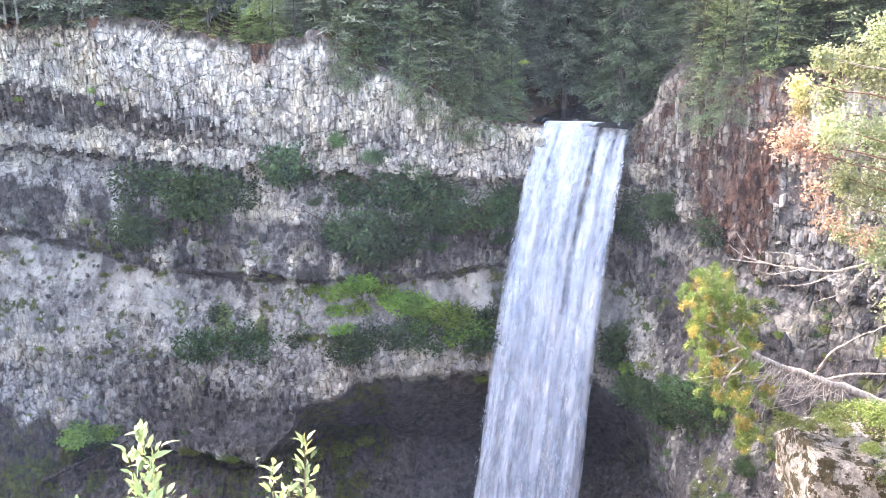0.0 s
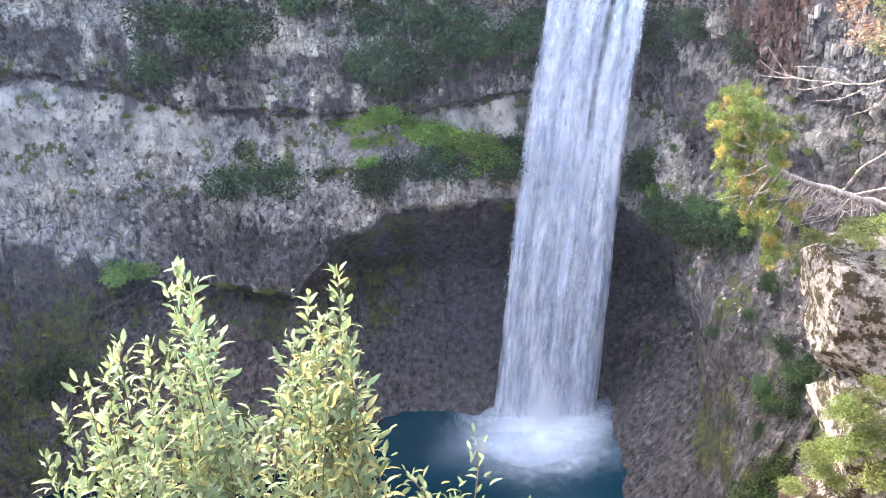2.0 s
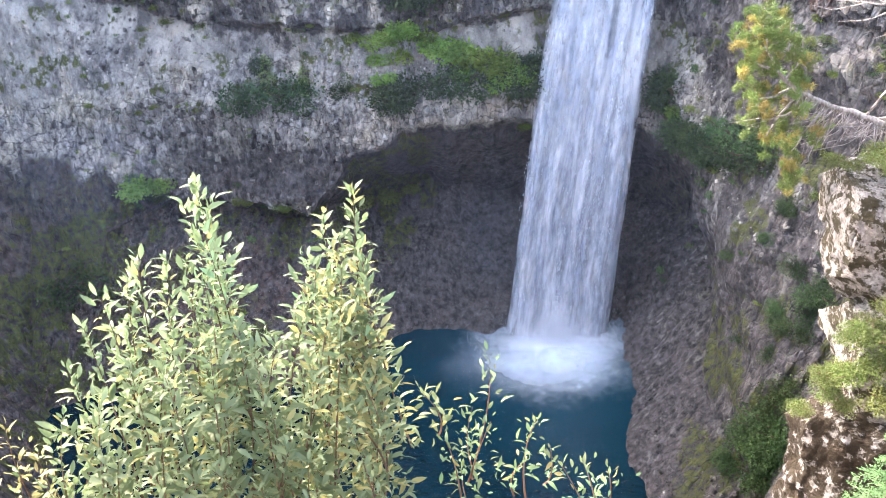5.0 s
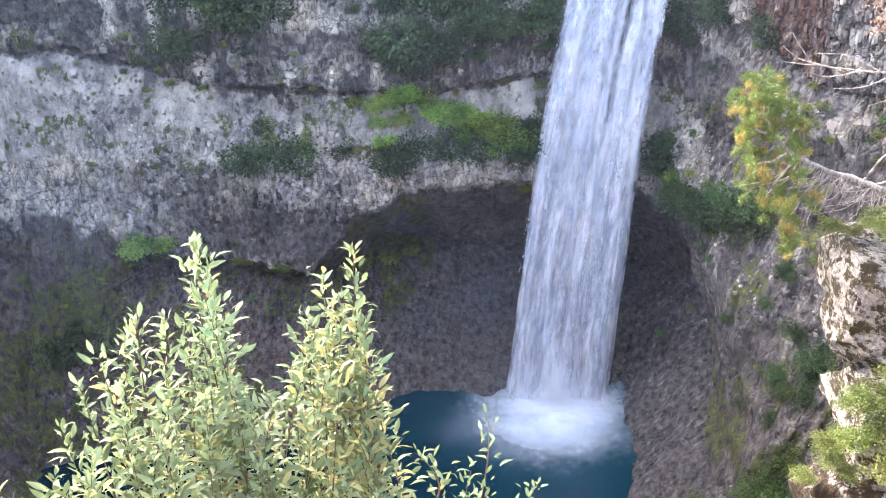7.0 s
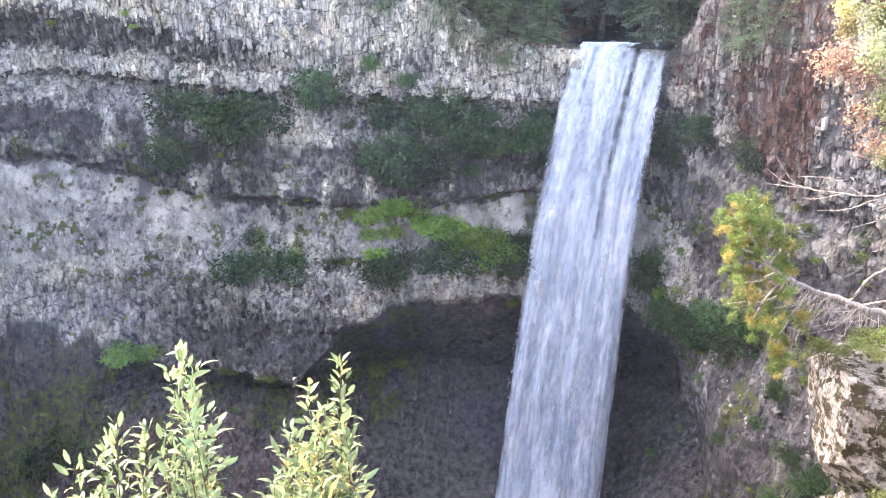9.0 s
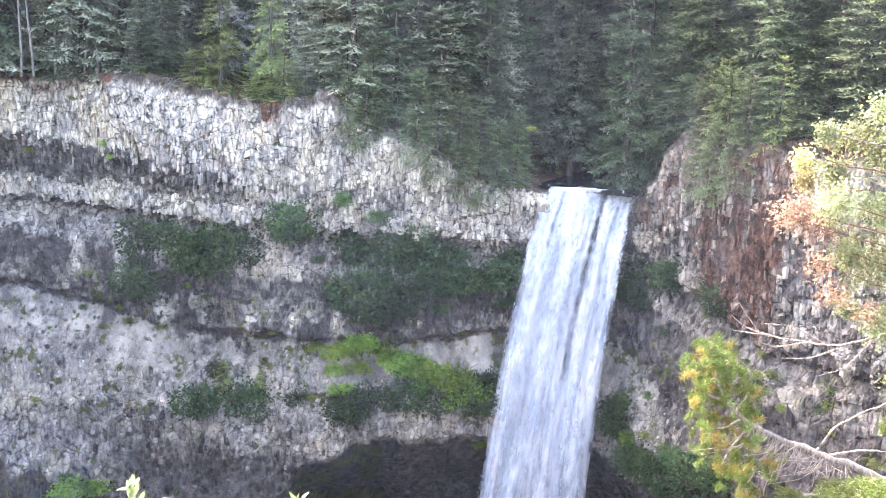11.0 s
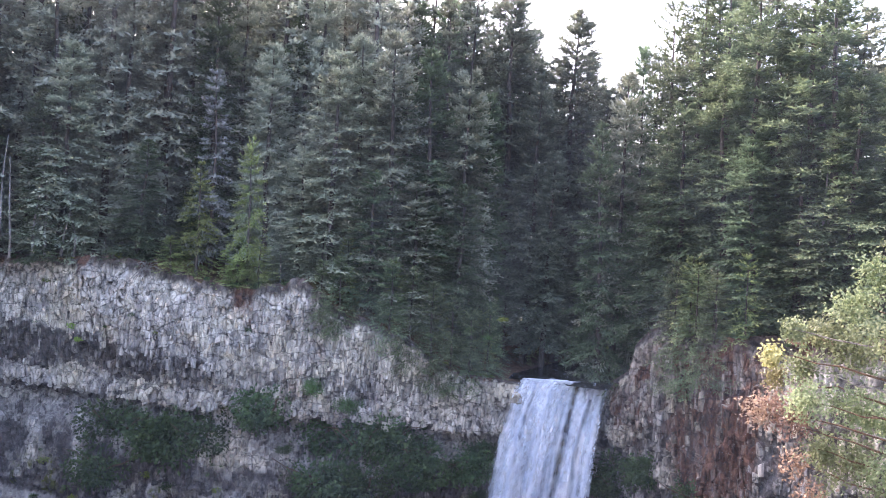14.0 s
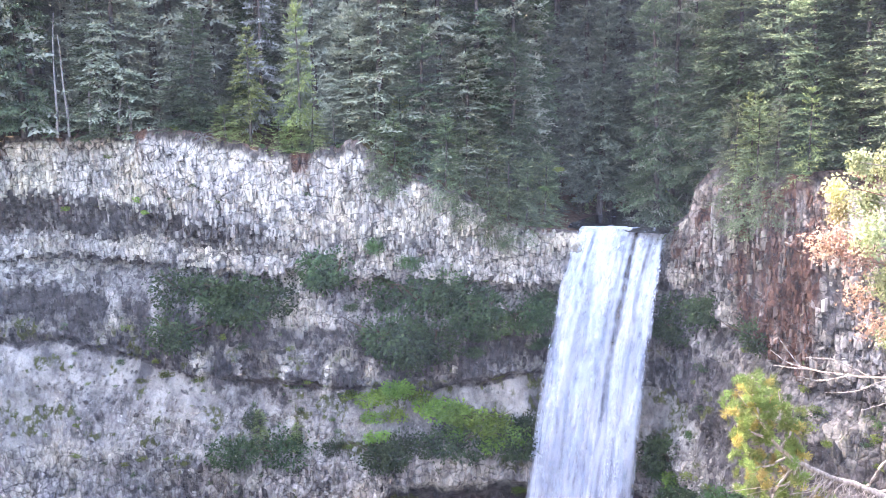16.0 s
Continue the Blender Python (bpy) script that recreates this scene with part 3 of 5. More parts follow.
OUT = [0, 0.5, 1, 1.8, 2.8, 4, 5.5, 7.5, 10, 13, 16, 20, 25, 31, 38, 47, 58, 72, 90, 120, 170, 260, 450, 900, 3500]
gx = RIM[:, 0:1] - INWARD[:, 0:1] * np.array(OUT)[None]
gy = RIM[:, 1:2] - INWARD[:, 1:2] * np.array(OUT)[None]
gz = ground_height(gx, gy) + 0.25 * fbm(gx * 0.5, gy * 0.5, 0 * gx)
gz = gz - 0.15
gz[:, 0] = RIM_Z + 0.02
gz[:, 1] = 0.5 * (gz[:, 1] + RIM_Z)
gv = np.stack([gx, gy, gz], -1).reshape(-1, 3)
ground_me = mesh_np("ground", gv, grid_faces(gx.shape[0], gx.shape[1], True)[:, ::-1], M_GROUND, True)
ground = tagged(new("ground", ground_me), "brown forest floor above the cliffs", "ground", "", "structure")
TREE = BVHTree.FromPolygons(WALL_V.tolist(), WALL_F.tolist())


def on_cliff(az, el):
    """Where the line of sight in that direction meets the gorge's wall."""
    way = Vector(bearing(az, el, 100.0)) - Vector(EYE)
    hit = TREE.ray_cast(Vector(EYE), way.normalized())
    return np.array(hit[0]) if hit[0] is not None else bearing(az, el, 110.0)


# ---- water ----
px, py = np.meshgrid(np.linspace(-75, 50, 120), np.linspace(45, 140, 90), indexing="ij")
pz = 0.05 * fbm(px * 0.5, py * 0.5, 0 * px)
water = tagged(new("water", mesh_np("water", np.stack([px, py, pz], -1).reshape(-1, 3), grid_faces(120, 90)[:, ::-1], M_POOL, True)),
               "teal plunge pool with white foam below the fall", "pool", "", "structure")

M_CREEK = Mat("dark_creek_water", 0.15, 0.5)
M_CREEK.color(M_CREEK.mix(M_CREEK.ramp(M_CREEK.noise(1.2, 5.0, (1, 0.5, 1)), 0.62, 0.72), (0.012, 0.012, 0.012), (0.6, 0.65, 0.7)))
M_CREEK.bump(M_CREEK.noise(2.0, 4.0), 0.3, 0.2)
cb, cq = np.meshgrid(np.linspace(-1.0, 45, 60), np.linspace(-7, 7, 24), indexing="ij")
cx, cy = CREEK_X + 0.5 * cb + 0.866 * cq, CREEK_Y + 0.866 * cb - 0.5 * cq
cz = 66.35 + 0.02 * np.clip(cb, 0, 99) + 0.06 * fbm(cx, cy, 0 * cx) - 0.5 * smooth(0.5, -1.0, cb)
creek = tagged(new("creek", mesh_np("creek", np.stack([cx, cy, cz], -1).reshape(-1, 3), grid_faces(60, 24)[:, ::-1], M_CREEK.m, True)),
               "dark creek water sliding towards the lip", "creek", "", "structure")


def fall_point(a, tau, out=0.0):
    """A place in the fall: a across the lip, tau from the lip to the pool, out from its face."""
    lx, ly = 12.8 + 11.6 * a, 118.6 - 0.4 * a
    spread = (a - 0.5) * 3.4 * tau
    shift = tau ** 1.05
    x = lx - 9.4 * shift + spread - 0.3 * out
    y = ly - 9.6 * shift - out
    z = 66.35 - 66.3 * tau ** 1.75
    return np.stack([x, y, z], -1)


def curtain(name, parent, mat, out, seed, thin):
    """One sheet of the fall, with ridges where the water bunches."""
    a, tau = np.meshgrid(np.linspace(0, 1, 130), np.linspace(0, 1, 320), indexing="ij")
    ridge = vnoise(a * 9, tau * 2.5, a * 0 + seed) + 0.35 * vnoise(a * 22, tau * 9, a * 0 + seed) + 0.12 * vnoise(a * 44, tau * 20, a * 0 + seed)
    fray = 0.012 * vnoise(a * 0 + seed, tau * 22, a * 0) * tau
    p = fall_point(a + fray + 0.006 * vnoise(a * 12, tau * 9, a * 0 + seed), tau, out + 0.6 * ridge * smooth(0, 0.15, tau))
    me = mesh_np(name, p.reshape(-1, 3), grid_faces(130, 320), mat, True)
    uv = me.uv_layers.new(name="flow")
    idx = np.empty(len(me.loops), np.int32)
    me.loops.foreach_get("vertex_index", idx)
    flow = np.stack([a, tau * 3 + seed], -1).reshape(-1, 2)
    uv.data.foreach_set("uv", flow[idx].astype(np.float32).ravel())
    edge = smooth(0, 0.10, a) * (1 - smooth(0.9, 1.0, a))
    gap = np.exp(-((a - 0.64 - 0.02 * np.sin(tau * 9)) / 0.05) ** 2) * (1 - 0.75 * smooth(0.3, 0.8, tau))
    for at_a, wide_, deep in ((0.22, 0.03, 0.5), (0.40, 0.02, 0.35), (0.83, 0.03, 0.55)):
        gap = gap + deep * np.exp(-((a - at_a - 0.015 * np.sin(tau * 11 + 9 * at_a)) / wide_) ** 2) * (1 - smooth(0.35, 0.75, tau))
    thick = 0.75 * edge - 0.72 * gap * smooth(0.0, 0.1, tau) + 0.22 * smooth(0.45, 0.9, tau) - thin + 0.35 * (1 - smooth(0, 0.05, tau))
    at = me.attributes.new("thick", "FLOAT", "POINT")
    at.data.foreach_set("value", thick.astype(np.float32).ravel())
    return part(name, me, parent)


fall = thing("waterfall", pose(0, 0, 0), "tall white waterfall plunging in streaks over the basalt lip", "waterfall")
curtain("main_curtain", fall, M_FALL, 0.0, 3, 0.0)
curtain("front_veil", fall, M_VEIL, 0.8, 11, 0.28)
rng = np.random.default_rng(808)
n = 30000
a0, t0 = rng.uniform(0, 1, n), rng.uniform(0, 1, n) ** 0.8
keep = vnoise(a0 * 12, t0 * 9, a0 * 0 + 3) + 0.6 * vnoise(a0 * 34, t0 * 26, a0 * 0 + 3) > rng.uniform(-0.1, 1.0, n)
keep &= ~((np.abs(a0 - 0.64) < 0.05) & (t0 < 0.55))
a0, t0 = a0[keep], t0[keep]
n = len(a0)
a0 = a0 + rng.normal(0, 0.012, n) * t0 + np.where(rng.uniform(0, 1, n) < 0.05, rng.normal(0, 0.025, n) * t0, 0)
lift = rng.uniform(0.1, 1.3, n) * smooth(0, 0.1, t0)
base = fall_point(a0, t0, lift)
way = fall_point(a0, np.clip(t0 + 0.01, 0, 1.02), lift) - base
al = unit(way) * rng.uniform(0.1, 0.45, (n, 1))
sd = unit(np.cross(al, rng.normal(0, 1, (n, 3)))) * rng.uniform(0.02, 0.07, (n, 1))
strands = diamonds(base, al, sd, rng)
M_STRAND = Mat("white_water_strand", 0.55, 0.3)
M_STRAND.color(M_STRAND.mix(M_STRAND.noise(2.0, 6.0, (1, 1, 0.3)), (0.58, 0.63, 0.72), (0.88, 0.90, 0.93)))
tagged(part("falling_strands", mesh_np("falling_strands", *strands, M_STRAND.m), fall), kind="stuff")


# ---- plants ----
def fir_meshes(name, h, rad, seed, needles, bare=0.12, whorl=0.75, boughs=7, stations=10, shape=0.6, spray=0.72, gaps=0.10, hang=1.0):
    """A conifer's trunk, and its crown of layered boughs: each is a drooping frond of side twigs with an upturned tip."""
    rng = np.random.default_rng(seed)
    zt = np.linspace(0, h, 12)
    sway = 0.10 * np.cumsum(rng.normal(0, 1, (12, 2)), 0) * (h / 35)
    tp = np.column_stack([sway, zt])
    tr = (0.010 * h + 0.04) * (1 - zt / h) ** 0.8 + 0.02
    trunk = mesh_np(name + "_trunk", *tube(tp, tr, 8), M_BARK, True)
    zs = np.arange(h * bare, h * 0.99, whorl)
    keep_level = rng.uniform(0, 1, len(zs)) > 0.5 * gaps
    zs = np.repeat(zs[keep_level], boughs)
    zs = zs + rng.uniform(-0.28, 0.28, len(zs)) * whorl
    zs = zs[rng.uniform(0, 1, len(zs)) > gaps]
    frac = np.clip((zs - h * bare) / (h * (1 - bare)), 0, 1)
    length = rad * (1 - frac) ** shape * np.minimum(1, 0.7 + 3.0 * frac) * rng.uniform(0.6, 1.12, len(zs)) + 0.012 * h
    th = rng.uniform(0, 2 * np.pi, len(zs))
    # whole sides of the crown stand out or fall back
    length = length * (1 + 0.22 * vnoise(1.3 * np.cos(th) + seed, 1.3 * np.sin(th), zs * 5.0 / h))
    dirs = np.column_stack([np.cos(th), np.sin(th), np.zeros(len(th))])
    across = np.column_stack([-np.sin(th), np.cos(th), np.zeros(len(th))])
    up = np.array([0, 0, 1.0])
    root = np.column_stack([np.interp(zs, zt, tp[:, 0]), np.interp(zs, zt, tp[:, 1]), zs])
    rise = np.interp(frac, [0, 0.5, 1], [0.05, 0.25, 0.9])
    droop = np.interp(frac, [0, 0.6, 1], [0.75, 0.70, 0.35]) * hang
    bases, alongs, sides, young = [], [], [], []
    for k in range(stations):
        r = 0.22 + 0.78 * (k + rng.uniform(0.2, 0.8)) / stations
        p = root + dirs * (length * r)[:, None]
        p[:, 2] += length * (rise * r - droop * r * r + 0.30 * r ** 5)
        fall_ = rise - 2 * droop * r + 1.5 * r ** 4
        ahead = unit(dirs + up * fall_[:, None])
        face = unit(np.cross(ahead, across))
        face = face * np.sign(face[:, 2:3] + 1e-6)
        for sgn in (-1.0, 1.0):
            tw = (0.40 * length * (1.08 - r) ** 0.8 + 0.012 * h) * rng.uniform(0.65, 1.25, len(th))
            way = unit(ahead * rng.uniform(0.5, 0.9, (len(th), 1)) + across * sgn * rng.uniform(0.5, 0.9, (len(th), 1)) + face * rng.normal(0.08, 0.22, (len(th), 1)))
            for u in (0.0, 0.36, 0.7):
                b = p + way * (tw * u)[:, None] - up * (0.10 * tw * u)[:, None]
                al = unit(way + rng.normal(0, 0.22, way.shape) - up * 0.15) * (tw * rng.uniform(0.35, 0.55, len(th)))[:, None]
                nrm = unit(face + rng.normal(0, 0.45, face.shape))
                sd = unit(np.cross(al, nrm)) * (spray * 0.0038 * h * rng.uniform(0.7, 1.35, len(th)) * np.clip(length / (0.09 * h), 0.5, 1.2))[:, None]
                bases.append(b)
                alongs.append(al)
                sides.append(sd)
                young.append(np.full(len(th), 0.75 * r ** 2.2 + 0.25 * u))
        # short needles stand up along the bough
        al = unit(ahead * 0.5 + up * rng.uniform(0.2, 1.0, (len(th), 1)) + rng.normal(0, 0.4, ahead.shape)) * (0.016 * h * rng.uniform(0.6, 1.3, len(th)))[:, None]
        bases.append(p)
        alongs.append(al)
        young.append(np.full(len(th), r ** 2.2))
        sides.append(unit(np.cross(al, dirs + rng.normal(0, 0.3, dirs.shape))) * 0.0045 * h * spray)
    b, a, c = np.concatenate(bases), np.concatenate(alongs), np.concatenate(sides)
    v = np.stack([b + c, b - c + 0.15 * a, b + a], 1).reshape(-1, 3)
    f = np.arange(len(v)).reshape(-1, 3)
    crown = mesh_np(name + "_crown", v, f, needles)
    at = crown.attributes.new("tip_tone", "FLOAT", "POINT")
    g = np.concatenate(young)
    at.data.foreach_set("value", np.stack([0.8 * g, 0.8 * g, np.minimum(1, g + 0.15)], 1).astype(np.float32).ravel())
    return trunk, crown


def fir_proto(h, rad, seed, needles, **more):
    trunk, crown = fir_meshes("fir", h, rad, seed, needles, **more)
    return trunk, crown, h, rad


def plant_fir(proto, x, y, height, width, turn, label, group, sink=0.3):
    trunk, crown, h, rad = proto
    z = float(ground_height(np.array(x), np.array(y))) - sink
    sc = height / h
    e = thing("fir_tree", Matrix.LocRotScale((x, y, z), Euler((0, 0, turn)), (width / rad, width / rad, sc)), label, "tree", group)
    part("trunk", trunk, e)
    part("crown", crown, e)
    return e


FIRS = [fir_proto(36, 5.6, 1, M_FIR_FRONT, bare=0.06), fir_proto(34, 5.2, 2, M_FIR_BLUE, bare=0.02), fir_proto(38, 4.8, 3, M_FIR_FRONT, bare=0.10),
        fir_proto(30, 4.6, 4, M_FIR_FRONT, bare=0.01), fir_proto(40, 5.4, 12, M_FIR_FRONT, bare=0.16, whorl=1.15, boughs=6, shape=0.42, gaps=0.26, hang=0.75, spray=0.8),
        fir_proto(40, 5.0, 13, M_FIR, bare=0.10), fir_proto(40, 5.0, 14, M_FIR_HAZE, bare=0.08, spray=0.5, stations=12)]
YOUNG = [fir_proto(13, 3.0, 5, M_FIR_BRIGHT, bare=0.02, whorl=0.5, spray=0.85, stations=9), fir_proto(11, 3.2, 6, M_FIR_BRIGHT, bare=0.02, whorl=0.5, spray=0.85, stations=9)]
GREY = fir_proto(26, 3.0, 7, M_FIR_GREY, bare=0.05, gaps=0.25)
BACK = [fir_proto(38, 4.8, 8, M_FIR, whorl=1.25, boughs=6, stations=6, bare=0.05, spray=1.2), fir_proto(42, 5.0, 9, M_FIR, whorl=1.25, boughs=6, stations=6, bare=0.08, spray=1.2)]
HAZED_BACK = fir_proto(40, 4.8, 10, M_FIR_HAZE, whorl=1.25, boughs=6, stations=6, bare=0.06, spray=1.2)
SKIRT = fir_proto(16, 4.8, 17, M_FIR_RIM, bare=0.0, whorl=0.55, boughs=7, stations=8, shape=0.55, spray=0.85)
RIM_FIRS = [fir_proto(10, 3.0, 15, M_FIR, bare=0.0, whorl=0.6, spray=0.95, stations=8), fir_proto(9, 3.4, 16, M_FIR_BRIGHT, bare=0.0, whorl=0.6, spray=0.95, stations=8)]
FIR_LABEL = ["tall dark green fir with drooping boughs at the cliff's edge", "tall bluish green fir with layered boughs at the cliff's edge", "tall narrow dark fir behind the cliff's edge",
             "broad dark green fir leaning over the cliff's edge", "tall sparse fir with sky between its boughs", "very dark tall fir behind the creek", "tall fir in the forest's front row with haze painted into its needles"]
# (bearing, distance, level of the tip, crown's half width, kind)
FRONT = [(-22.5, 137, 109.5, 6.6, 1), (-23.4, 136.5, 103.0, 4.6, 3), (-27.5, 140, 112, 6.0, 0), (-18.2, 131, 96, 4.4, 3), (-20.4, 146, 116, 6.4, 6), (-17.2, 142, 121, 6.6, 6), (-15.6, 148, 125, 6.2, 6),
         (-12.4, 141, 123, 6.4, 6), (-19.0, 139, 121, 6.4, 6), (-14.2, 139, 122, 6.4, 0), (-21.8, 150, 124, 6.8, 0), (-25.2, 148, 124, 6.8, 6), (-7.6, 137, 124, 6.4, 6), (-10.6, 133, 112, 5.2, 6),
         (-9.2, 140, 121, 6.2, 0), (-8.6, 128, 97, 4.2, 6), (-6.7, 124, 110, 6.6, 1), (-4.9, 128, 113, 6.2, 1), (-2.8, 125, 113, 6.6, 1), (-0.5, 126, 111, 6.6, 3), (1.5, 127, 109, 6.0, 1),
         (-3.9, 121.5, 93, 5.0, 3), (-1.0, 121.5, 92, 5.2, 1), (1.6, 123, 92, 4.6, 3), (-5.6, 140, 123, 6.2, 6), (-1.7, 138, 120.5, 5.4, 2), (0.3, 142, 123, 4.2, 4), (-3.4, 146, 124, 6.0, 6),
         (4.4, 138, 122, 8.0, 5), (7.7, 140, 120.5, 8.0, 5), (9.6, 150, 113, 6.6, 5), (11.0, 150, 111, 6.0, 5), (12.2, 146, 112, 6.4, 5), (13.4, 140, 114, 6.0, 5), (14.6, 135, 116, 6.0, 5), (18.4, 131, 124, 6.4, 5), (21.0, 128, 124, 6.8, 5), (23.4, 125, 124, 6.8, 5), (10.4, 141, 108, 5.8, 5), (8.6, 147, 116, 6.4, 5), (14.6, 126, 118, 5.4, 4), (17.0, 127, 123, 6.0, 4), (6.0, 145, 119, 6.6, 5), (6.0, 134, 108, 5.6, 5), (7.0, 131, 98, 4.4, 5), (3.2, 131, 106, 5.0, 0), (9.4, 142, 101, 5.2, 5), (5.2, 150, 118, 6.2, 5),
         (11.6, 127, 109, 5.6, 1), (10.7, 124, 101, 5.0, 3), (12.6, 136, 114.5, 4.2, 2), (13.9, 122, 101, 5.4, 3), (16.0, 122, 121.5, 6.2, 4), (15.3, 117, 103, 6.0, 0), (18.0, 114, 107, 6.4, 3),
         (17.8, 119, 119.5, 6.0, 4), (19.2, 112, 118, 6.0, 4), (20.7, 110, 110, 6.6, 0), (22.6, 108, 117, 6.6, 4), (24.0, 106, 116, 6.8, 4), (24.8, 103, 103, 6.2, 3), (26.8, 100, 104.5, 6.0, 3),
         (22.2, 105, 97, 5.4, 3), (19.8, 107, 97, 5.2, 3)]
for n, (az, dist, top, wid, kind) in enumerate(FRONT):
    x, y, _ = bearing(az, 0, dist)
    g = float(ground_height(np.array(x), np.array(y)))
    plant_fir(FIRS[kind], x, y, top - g, 1.12 * wid, n * 1.3, FIR_LABEL[kind], "firs along the rim")
for n, (az, dist, top, wid, kind) in enumerate([(-14.7, 127, 93.2, 3.9, 0), (-11.6, 124, 96.8, 3.7, 1), (-11.0, 122.5, 82.5, 4.2, 1), (-12.2, 122.8, 80.5, 3.4, 0), (-16.2, 126.5, 83, 3.0, 1)]):
    x, y, _ = bearing(az, 0, dist)
    g = float(ground_height(np.array(x), np.array(y)))
    plant_fir(YOUNG[kind], x, y, top - g, wid, n * 2.1, "young light green fir on the rim", "young firs on the rim")
for n, (az, dist, tall, wid) in enumerate([(-7.0, 120.8, 8, 3.2), (-5.4, 121, 9, 3.4), (-4.0, 120.5, 8, 3.4), (-2.4, 120.8, 9, 3.4), (-1.0, 120.4, 9, 3.4), (0.6, 121.5, 9, 3.4),
                                          (2.0, 121.5, 8, 3.2), (3.4, 124, 9, 3.4), (15.0, 113, 9, 3.2), (16.2, 109, 10, 3.6), (17.6, 105.5, 9, 3.4), (19.4, 103, 10, 3.2),
                                          (-20.0, 131.5, 4, 1.8), (-13.0, 124, 5, 2.4), (-9.6, 122, 6, 2.6), (11.2, 129, 10, 3.2), (9.5, 142, 15, 4.0), (6.4, 136, 13, 4.0), (4.8, 130, 10, 3.4)]):
    x, y, _ = bearing(az, 0, dist)
    plant_fir(RIM_FIRS[n % 2], x, y, tall, wid, n * 1.1, "small bushy conifer hanging over the rim", "young firs on the rim", 0.8)
for n, (az, dist, tall, wid, sink) in enumerate([(-6.9, 118.6, 9, 3.0, 5.0), (-5.8, 118.4, 10, 3.4, 3.6), (-2.6, 118.0, 12, 3.6, 3.4), (-1.2, 118.0, 13, 4.2, 4.0),
                                                (0.2, 118.0, 13, 4.2, 3.6), (1.4, 118.2, 12, 4.0, 3.0), (2.6, 119.0, 11, 3.8, 2.4), (15.4, 109.6, 14, 4.2, 5.6), (16.6, 106.2, 14, 4.2, 6.0), (17.6, 103.6, 12, 3.6, 5.0),
                                                (3.8, 121.5, 11, 3.6, 1.6)]):
    x, y, _ = bearing(az, 0, dist)
    plant_fir(SKIRT, x, y, tall, wid, n * 1.7, "bushy fir rooted below the rim with boughs over the cliff", "firs along the rim", sink)
for n, (az, el, tall, wid) in enumerate([(-14.9, -20.6, 5.2, 1.8), (-12.6, -20.9, 3.6, 1.5)]):
    e = thing("fir_tree", Matrix.LocRotScale(on_cliff(az, el) - np.array([0, 0, 0.4]), Euler((0, 0, n * 2.0)), (wid / 3.0, wid / 3.0, tall / 13)), "small green fir growing on the pale slope", "tree")
    part("trunk", YOUNG[0][0], e)
    part("crown", YOUNG[0][1], e)
x, y, _ = bearing(-13.9, 0, 132)
plant_fir(GREY, x, y, 107 - 78, 3.6, 0.4, "greyish fir standing behind the young firs", "firs along the rim")

for n, (az, dist, tall, lean) in enumerate([(-25.8, 136.5, 17, 0.5), (-25.2, 136, 14, -0.8), (-24.0, 134.8, 13, 1.2), (-23.3, 134.6, 12, -0.6), (-22.4, 134.4, 9, 1.5), (-21.7, 134.2, 7, -1.2), (-6.9, 121.5, 9, 0.9), (23.5, 105, 22, 0.4)]):
    x, y, _ = bearing(az, 0, dist)
    g = float(ground_height(np.array(x), np.array(y)))
    e = thing("dead_tree", Matrix.Translation((x, y, g - 0.3)), "bare grey dead tree among the firs", "tree", "dead trees")
    t = np.linspace(0, 1, 10)[:, None]
    p = np.column_stack([lean * t ** 2 + 0.1 * np.sin(7 * t + n), 0.3 * t, tall * t])
    part("stem", mesh_np("dead_stem", *tube(p, 0.22 - 0.17 * t[:, 0], 7), M_DEAD, True), e)
    rr = np.random.default_rng(n + 400)
    for k in range(9):
        u = rr.uniform(0.2, 0.95)
        a = rr.uniform(0, 6.28)
        b0 = np.array([lean * u * u, 0.3 * u, tall * u])
        q = b0 + t[:6] / t[5] * np.array([math.cos(a), math.sin(a), -0.35]) * rr.uniform(0.8, 2.2) * (1.2 - u)
        part("branch", mesh_np("dead_twig", *tube(q, np.linspace(0.05, 0.015, 6), 4), M_DEAD, True), e)

rng = np.random.default_rng(42)
spots = []
for n in range(4000):
    az, dist = rng.uniform(-38, 38), 124 + 70 * rng.uniform(0, 1) ** 1.3
    x, y, _ = bearing(az, 0, dist)
    q = (x - CREEK_X) * 0.866 - (y - CREEK_Y) * 0.5
    if (az > 2 and n % 2) or abs(q) < 8 or dist < 134 + 4 * (az < -10) - 18 * (az > 15):
        continue
    if all((x - a) ** 2 + (y - b) ** 2 > 20 for a, b in spots):
        spots.append((x, y))
    if len(spots) >= 250:
        break
for n, (x, y) in enumerate(spots):
    az, dist = math.degrees(math.atan2(x, y)), math.hypot(x, y)
    tall = np.interp(az, [-30, -12, -4, 4, 9, 12, 15, 20, 30], [58, 58, 54, 44, 36, 24, 34, 38, 40]) * rng.uniform(0.8, 1.15)
    plant_fir(HAZED_BACK if az < -14 or (az < -2 and n % 3) else BACK[n % 2], x, y, tall, rng.uniform(6.0, 8.0), rng.uniform(0, 6.28), "dark fir deep in the forest", "forest firs")


